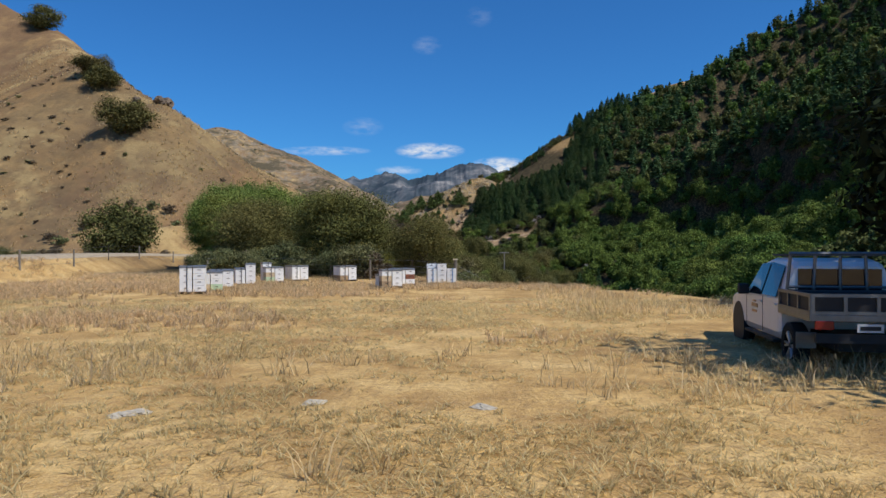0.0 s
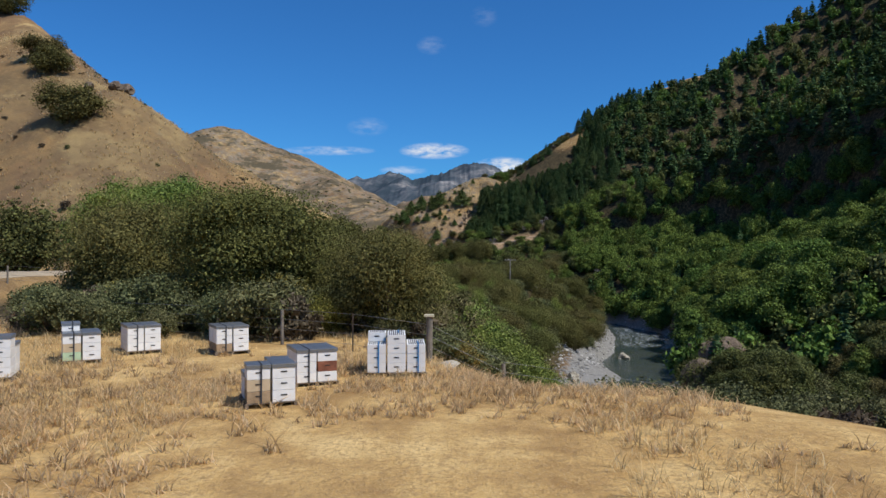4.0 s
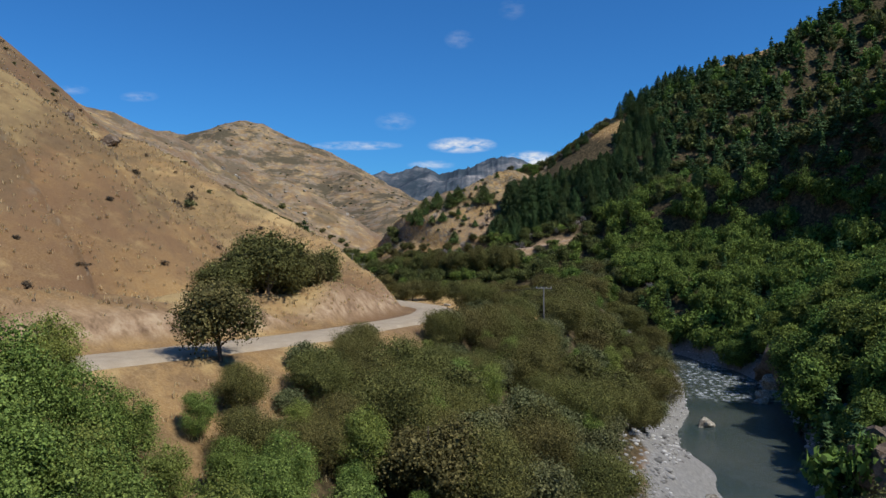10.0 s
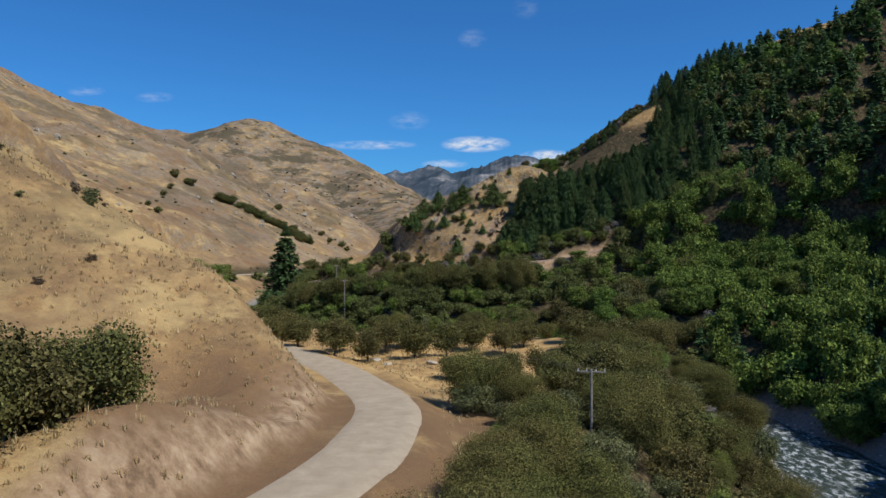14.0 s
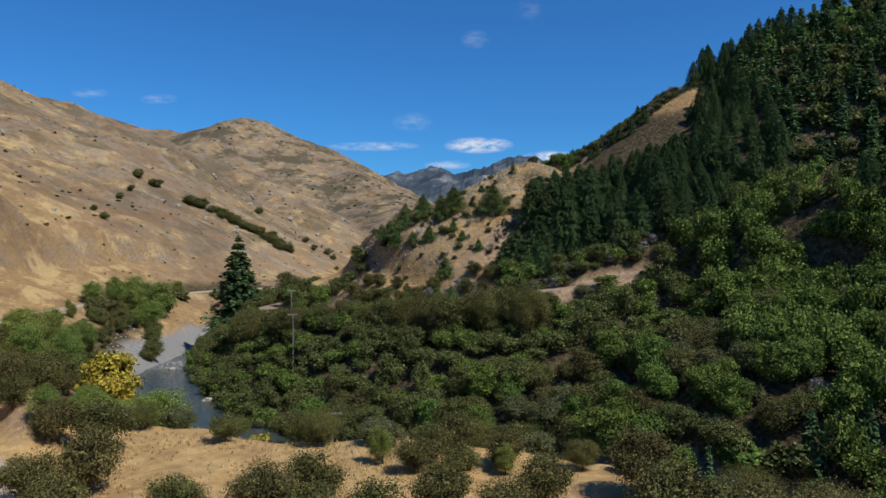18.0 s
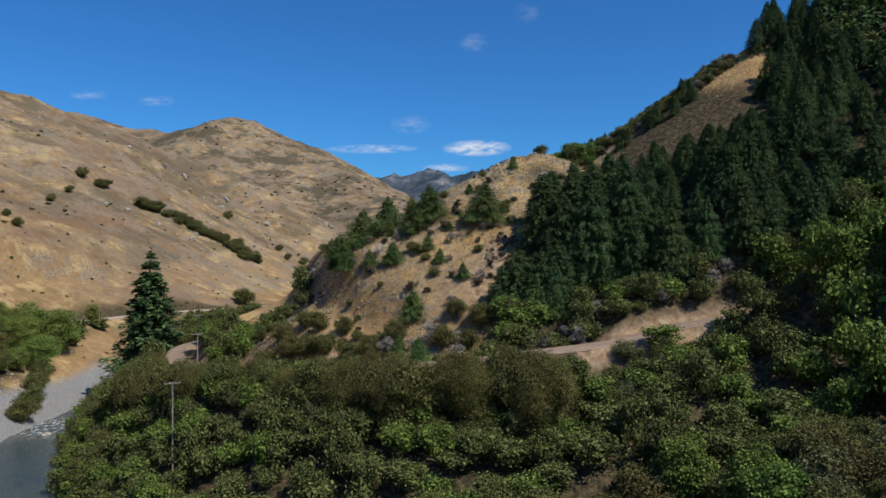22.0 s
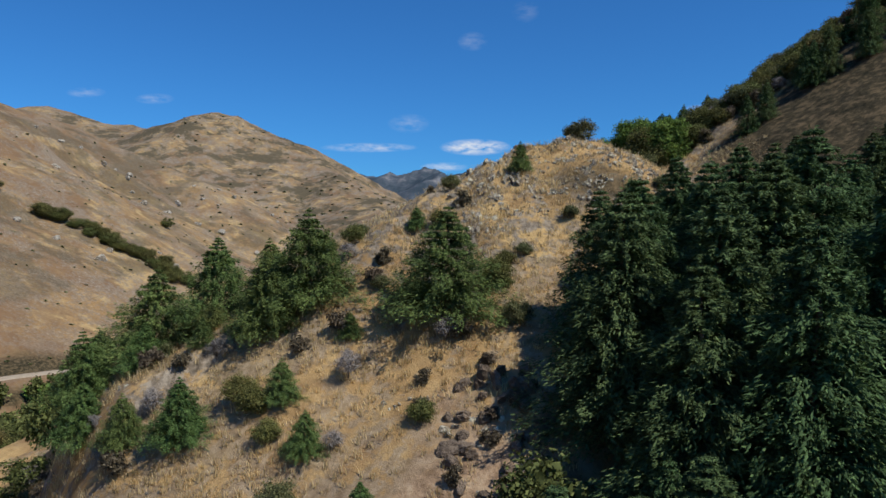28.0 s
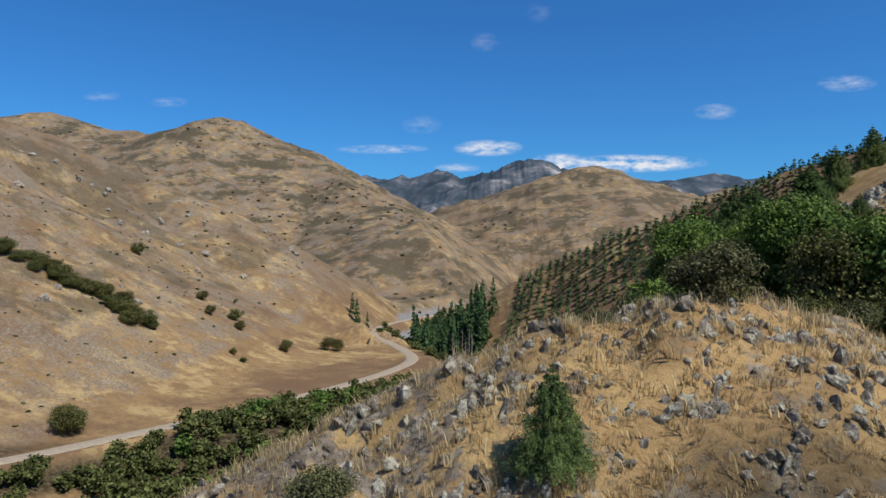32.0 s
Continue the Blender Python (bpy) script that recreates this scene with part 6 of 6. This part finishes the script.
def rock_mesh(seed, mat=M_ROCK, cuts=3):
    bm = bmesh.new()
    bmesh.ops.create_icosphere(bm, subdivisions=cuts, radius=1)
    off = Vector((seed * 7.1, seed * 3.3, seed * 1.7))
    rg = random.Random(seed)
    planes = [(Vector((rg.gauss(0, 1), rg.gauss(0, 1), rg.gauss(0, 0.8))).normalized(), rg.uniform(0.45, 0.8)) for _ in range(9)]
    for v in bm.verts:
        p = v.co.normalized()
        r = 1.0
        for n, d in planes:
            k = p.dot(n)
            if k > 0.05:
                r = min(r, d / k)
        r *= 1 + 0.22 * noise.noise(p * 2.2 + off) + 0.16 * noise.noise(p * 5.5 + off) + 0.07 * noise.noise(p * 11 + off)
        v.co = p * r
    me = bpy.data.meshes.new("rock")
    bm.to_mesh(me)
    bm.free()
    me.materials.append(mat)
    return me


M_PALESTONE = plain("pale_stone", (0.56, 0.50, 0.40), 0.9, vary=0.2, scale=3)
ROCKS = [rock_mesh(i) for i in range(8)]
PALE = [rock_mesh(50 + i, M_PALESTONE) for i in range(3)]
BLUFFS = [rock_mesh(20 + i, M_BLUFF) for i in range(4)]


def rock(x, y, sx, sy, sz, name="boulder", label="grey greywacke boulder", z=None, lean=0.15, group="", kind=ROCKS):
    ob = new(name, kind[int(rng.integers(len(kind)))])
    base = gz(x, y) if z is None else z
    ob.matrix_world = Matrix.LocRotScale((x, y, base + sz * 0.25), Euler((rng.normal(0, lean), rng.normal(0, lean), rng.uniform(0, 6.28))), (sx, sy, sz))
    return tagged(ob, label, "rock", group)


# boulders in and beside the river
for x, y, s in ((35.5, 125.5, 2.6), (31, 122, 1.8), (28, 121, 1.6), (21.5, 118, 2.4), (18, 112, 2.6), (15, 116, 2.0), (40, 140, 2.2), (60, 206, 3.5), (63, 212, 3.0), (57, 203, 2.0), (-99, 392, 3.0), (-103, 400, 1.6), (-88, 385, 1.4),
                (42, 186, 2.0), (-60, 342, 1.5), (-76, 372, 1.4), (30, 146, 1.2), (36, 150, 1.0), (20, 128, 1.4), (24, 131, 0.9)):
    rock(x, y, s, s * 0.85, s * 0.75, "river_boulder", "worn grey boulder standing in the river", max(gz(x, y), WATER_Z - 0.4), group="river boulders")
# cliffs of the right bank
for x, y, s in ((40, 128, 4), (44, 134, 5), (46, 142, 4), (64, 208, 5), (67, 216, 5), (66, 200, 4), (36, 116, 4), (50, 150, 3.5), (66, 224, 4)):
    rock(x, y, s * 0.8, s, s * 1.1, "river_bluff", "dark rock bluff over the water", group="river bluffs", kind=BLUFFS)
# jagged outcrops: tilted blocks broken along the same joints


def block_mesh(seed):
    rg = random.Random(seed)
    bm = bmesh.new()
    bmesh.ops.create_icosphere(bm, subdivisions=2, radius=1)
    cuts = [(Vector((rg.gauss(0, 1), rg.gauss(0, 1), rg.gauss(0, 1))).normalized(), rg.uniform(0.4, 0.8)) for _ in range(9)]
    off = Vector((seed * 3.1, seed * 1.7, seed))
    for v in bm.verts:
        p = v.co.normalized()
        r = 1.0
        for n, d in cuts:
            k = p.dot(n)
            if k > 0.05:
                r = min(r, d / k)
        v.co = p * r * (1.15 + 0.4 * noise.noise(p * 3 + off))
    me = bpy.data.meshes.new("rock_block")
    bm.to_mesh(me)
    bm.free()
    me.materials.append(M_LICHEN)
    return me


BLOCKS = [block_mesh(40 + i) for i in range(10)]


def crag(x, y, s, blocks=15, name="rock_outcrop", label="pale lichen-covered jagged outcrop on the knob", group="knob outcrops"):
    """An outcrop of tilted blocks, each a part."""
    e = tagged(new(name), label, "rock", group)
    tilt = Euler((rng.uniform(0.2, 0.6), rng.uniform(-0.4, 0.4), rng.uniform(0, 6.28)))
    for i in range(blocks):
        far, a = rng.uniform(0, 1.1), rng.uniform(0, 6.28)
        px, py = far * math.cos(a) * s * 1.2, far * 0.8 * math.sin(a) * s
        ob = new("block", BLOCKS[int(rng.integers(10))])
        ob.parent = e
        ob.matrix_local = Matrix.LocRotScale((px, py, gz(x + px, y + py) - gz(x, y) + s * rng.uniform(-0.16, 0.12) * (1.2 - far)), tilt, (s * rng.uniform(0.10, 0.36), s * rng.uniform(0.06, 0.20), s * rng.uniform(0.12, 0.40)))
    e.matrix_world = Matrix.Translation((x, y, gz(x, y)))
    return e


def shard(x, y, s, name, label, group):
    ob = new(name, BLOCKS[int(rng.integers(10))])
    ob.matrix_world = Matrix.LocRotScale((x, y, gz(x, y) + 0.15 * s), Euler((rng.normal(0.3, 0.4), rng.normal(0, 0.4), rng.uniform(0, 6.28))), (s * rng.uniform(0.9, 1.5), s * rng.uniform(0.5, 0.9), s * rng.uniform(0.7, 1.1)))
    return tagged(ob, label, "rock", group)


# the stony knob and the nose
for x, y in scatter(7, 28, 379, 396, 1.75, 67, lambda x, y: np.clip(1.15 * knob_zone(x, y) * step(-0.16, 0.10, fbm(x, y, 7, 2, 144)) + (np.abs(y - 392.5 + 0.25 * np.abs(x - 19)) < 1.4) * (x > 11), 0, 0.9)):
    crag(x, y, rng.uniform(0.6, 1.3), 11)
for x, y, s in CRAGS:
    crag(x, y, s * 1.25, 14, "rock_bluff", "broken brown-grey rock bluff on the ridge", "ridge bluffs")
for x, y in scatter(6, 32, 376, 398, 0.78, 61, lambda x, y: 0.5 * knob_zone(x, y) * step(-0.12, 0.12, fbm(x, y, 5, 2, 141))):
    shard(x, y, rng.uniform(0.14, 0.45), "knob_stone", "jagged pale stone set in dry grass", "knob stones")
for x, y in scatter(-36, 16, 344, 396, 2.6, 62, lambda x, y: 0.5 * step(-0.05, 0.2, fbm(x, y, 9, 2, 142)) * (along(x, y, TRACK)[0] > 4)):
    crag(x, y, rng.uniform(0.6, 1.5), 5, "slope_rock", "grey jagged rock showing through dry grass", "slope rocks")
for x, y in scatter(-22, 24, 338, 346, 1.8, 66, lambda x, y: 0.5 * (along(x, y, TRACK)[0] > 3.6) * (along(x, y, TRACK)[0] < 7.5)):
    rock(x, y, rng.uniform(0.4, 1.0), 0.5, rng.uniform(0.4, 0.9), "bank_rock", "broken brown rock in the cut bank above the track", lean=0.4, group="bank rocks", kind=BLUFFS)
for x, y in scatter(7.5, 15, 356, 367, 1.05, 68, lambda x, y: 0.7 * (np.hypot(x - 11.4, (y - 361.5) * 0.8) < 3.8)):
    rock(x, y, rng.uniform(0.3, 0.95), rng.uniform(0.3, 0.6), rng.uniform(0.3, 0.7), "broken_rock_face", "brown broken rock face under a fir", group="broken rock", kind=BLUFFS, lean=0.5)
for x, y in scatter(7, 15, 355, 366, 1.5, 69, lambda x, y: 0.3 + 0 * x):
    plant(DRY, x, y, rng.uniform(0.25, 0.5), label="dead brown branches lying on bare earth")
for x, y in ((-58, 149), (-60, 155), (-57, 162), (-62, 147), (-59, 176), (-57, 188), (-95, 148), (-70, 153)):
    s = rng.uniform(1.2, 2.6)
    rock(x, y, s * 1.3, s, s * 0.8, "hill_rock", "dark rock outcrop on the crest of the hill", group="hill rocks", kind=BLUFFS)
for x, y, s in ((-9, 217, 1.0), (-1, 214, 0.9), (-7, 214, 0.7), (6, 214, 0.8), (1.3, 43.0, 0.5), (2.2, 42.6, 0.5), (3.0, 42.0, 0.45), (0.1, 43.6, 0.4), (-3.4, 8.1, 0.16), (-3.6, 8.0, 0.12), (0.45, 8.2, 0.13), (-1.5, 8.4, 0.13)):
    rock(x, y, s * 1.3, s, s * 0.35, "field_stone", "pale flat stone lying in the dry grass", group="field stones", lean=0.04, kind=PALE)
for x, y in scatter(-320, -120, 440, 900, 17, 63, lambda x, y: 0.5 * step(0.05, 0.25, fbm(x, y, 70, 3, 143))):
    s = rng.uniform(1.2, 3.0)
    rock(x, y, s * 1.3, s, s * 0.8, "hill_rock", "grey rock outcrop on the dry hill", group="hill rocks")

# shingle along the river, joined
pts = scatter(5, 75, 95, 262, 0.85, 64, lambda x, y: 0.6 * (along(x, y, RIVER)[0] > 6.5) * (along(x, y, RIVER)[0] < 15))
pts += scatter(-120, 0, 295, 440, 1.1, 65, lambda x, y: 0.55 * (along(x, y, RIVER)[0] > 6.5) * (along(x, y, RIVER)[0] < 14))
ico = bmesh.new()
bmesh.ops.create_icosphere(ico, subdivisions=1, radius=1)
iv = np.array([v.co[:] for v in ico.verts])
fi = np.array([[v.index for v in f.verts] for f in ico.faces])
ico.free()
stones = []
for x, y in pts:
    z = gz(x, y)
    if z > WATER_Z - 0.5:
        s = rng.uniform(0.12, 0.42) * (1.6 if rng.random() < 0.06 else 1)
        stones.append((iv * rng.uniform(0.75, 1.25, iv.shape) * np.array([s, s * 0.8, s * 0.5]) + np.array([x, y, z + s * 0.1]), fi))
_k = Mat("river_stone", 0.85, 0, 0.25)
M_STONE = _k.color(_k.ramp(_k.island(), (0.0, (0.13, 0.125, 0.115)), (0.6, (0.33, 0.32, 0.30)), (1.0, (0.56, 0.545, 0.51)))).m
tagged(mesh_ob("river_shingle", *merge(stones), M_STONE), "pale grey river stones along the water", "stones", kind="stuff")

# ---------------------------------------------------------------- dry grass


def tufts(name, label, places, tall, blades, seed, mat=M_GRASS, wide=0.014, flat=0.4):
    """Tufts of thin bent blades as one piece of geometry."""
    rg = np.random.default_rng(seed)
    p = np.array([(x, y, gz(x, y) - 0.02) for x, y in places])
    n = len(p)
    size = tall * rg.uniform(0.5, 1.3, n)
    p = np.repeat(p, blades, 0)
    size = np.repeat(size, blades) * rg.uniform(0.5, 1.15, n * blades)
    k = len(p)
    a = rg.uniform(0, 6.283, k)
    lean = rg.uniform(0.25, 1.75, k) * flat * 1.4 * size
    base = p + np.stack([rg.normal(0, 0.09, k) * tall / 0.35, rg.normal(0, 0.09, k) * tall / 0.35, np.zeros(k)], 1)
    out = np.stack([np.cos(a), np.sin(a), np.zeros(k)], 1)
    across = np.stack([-np.sin(a), np.cos(a), np.zeros(k)], 1) * (wide * rg.uniform(0.7, 1.5, k))[:, None]
    mid = base + out * (lean * 0.35)[:, None] + np.array([0, 0, 0.6]) * size[:, None]
    tip = base + out * lean[:, None] + np.array([0, 0, 0.95]) * size[:, None]
    v = np.stack([base - across, base + across, mid + across * 0.7, mid - across * 0.7, tip], 1).reshape(-1, 3)
    i = np.arange(k)[:, None] * 5
    f = np.concatenate([i + np.array([[0, 1, 2]]), i + np.array([[0, 2, 3]]), i + np.array([[3, 2, 4]])], 0)
    return tagged(mesh_ob(name, v, f, mat), label, "grass", kind="stuff")


field = scatter(-26, 16, 2.5, 26, 0.15, 71, lambda x, y: np.clip(0.36 + 1.5 * fbm(x, y, 2.2, 4, 151), 0, 1) * (x < 13) * (np.abs(x) < 1.5 + 0.75 * y))
tufts("field_grass", "tufts of pale dry grass over the field", field, 0.10, 15, 72, wide=0.006, flat=1.4)
meadow = scatter(-30, 16, 14, 52, 0.30, 73, lambda x, y: np.clip(0.30 + 1.6 * fbm(x, y, 6.0, 3, 152), 0, 0.95) * (along(x, y, BROW)[2] >= 0))
tufts("meadow_grass", "long tawny grass round the hives", meadow, 0.26, 18, 74, wide=0.011, flat=0.9)
nose = scatter(-38, 70, 342, 412, 0.52, 75, lambda x, y: np.clip(0.55 + 0.9 * fbm(x, y, 5, 3, 153), 0, 0.95) * grass_nose(x, y) * (along(x, y, TRACK)[0] > 4))
tufts("nose_grass", "tussocks of dry grass on the nose of the ridge", nose, 0.55, 11, 76, wide=0.022)
swathes = scatter(-28, 15, 6, 50, 0.5, 83, lambda x, y: 0.9 * step(0.10, 0.28, fbm(x, y, 5.5, 3, 157)) * (along(x, y, BROW)[2] >= 0) * (np.abs(x) < 2.5 + 0.75 * y))
tufts("long_grass", "drifts of long pale seeding grass", swathes, 0.34, 16, 84, wide=0.007, flat=0.8)
knob = scatter(3, 38, 368, 404, 0.29, 77, lambda x, y: np.clip(0.48 + 1.2 * fbm(x, y, 2.5, 3, 154), 0, 0.97))
tufts("knob_grass", "thin grey-brown dry grass between the stones of the knob", knob, 0.27, 9, 78, M_KNOBGRASS, wide=0.010, flat=0.6)
gold = scatter(4, 36, 372, 402, 0.55, 85, lambda x, y: 0.9 * step(0.05, 0.2, fbm(x, y, 4, 3, 158)))
tufts("golden_grass", "golden tussocks on the knob", gold, 0.42, 14, 86, M_GRASS, wide=0.009, flat=0.5)
bank = scatter(-60, 14, 100, 262, 0.85, 79, lambda x, y: np.clip(0.5 + 1.2 * fbm(x, y, 7, 3, 155), 0, 0.9) * (along(x, y, ROAD)[0] > 5) * ~far_bank(x + 25, y))
tufts("bank_grass", "dry grass tussocks above and below the road", bank, 0.42, 8, 80, wide=0.03)
hill = scatter(-120, -20, 70, 210, 1.35, 81, lambda x, y: np.clip(0.45 + 1.4 * fbm(x, y, 12, 3, 156), 0, 0.9) * (along(x, y, ROAD)[0] > 6))
tufts("hill_grass", "dry tussock grass on the near hill", hill, 0.5, 8, 82, wide=0.05)

join_mass("fir", "distant_firs", "dark fir woods on the steep far slopes", M_PINE, FAR_FIR)
join_mass("bush", "distant_bush", "dense olive-green native bush above the river", M_BUSH, FAR_ROUND)
join_mass("bank_bush", "riverside_bush", "dense olive bush covering the river bank", M_BUSH, MID_ROUND)
join_mass("bank_green", "riverside_broadleaf", "green broadleaf bush mixed through the river bank", M_BROAD, MID_ROUND)
join_mass("green", "distant_broadleaf", "mid-green broadleaf trees above the river", M_BROAD, FAR_ROUND)
join_mass("planted", "plantation", "young firs planted in rows on the far hillside", M_PINE, FAR_TINY)
join_mass("dry_shrub", "dry_scrub", "leafless grey-brown scrub over the foot of the near hill", M_DRYSCRUB, MID_SMALL)
join_mass("foot_scrub", "foot_scrub", "grey-green scrub over the foot of the near hill", M_SCRUB, MID_SMALL)
join_mass("shrub", "hill_shrubs", "small dark shrubs scattered over the dry hills", M_SCRUB, FAR_SMALL)
for ob in MASTERS:
    for o in (*ob.children_recursive, ob):
        bpy.data.objects.remove(o)
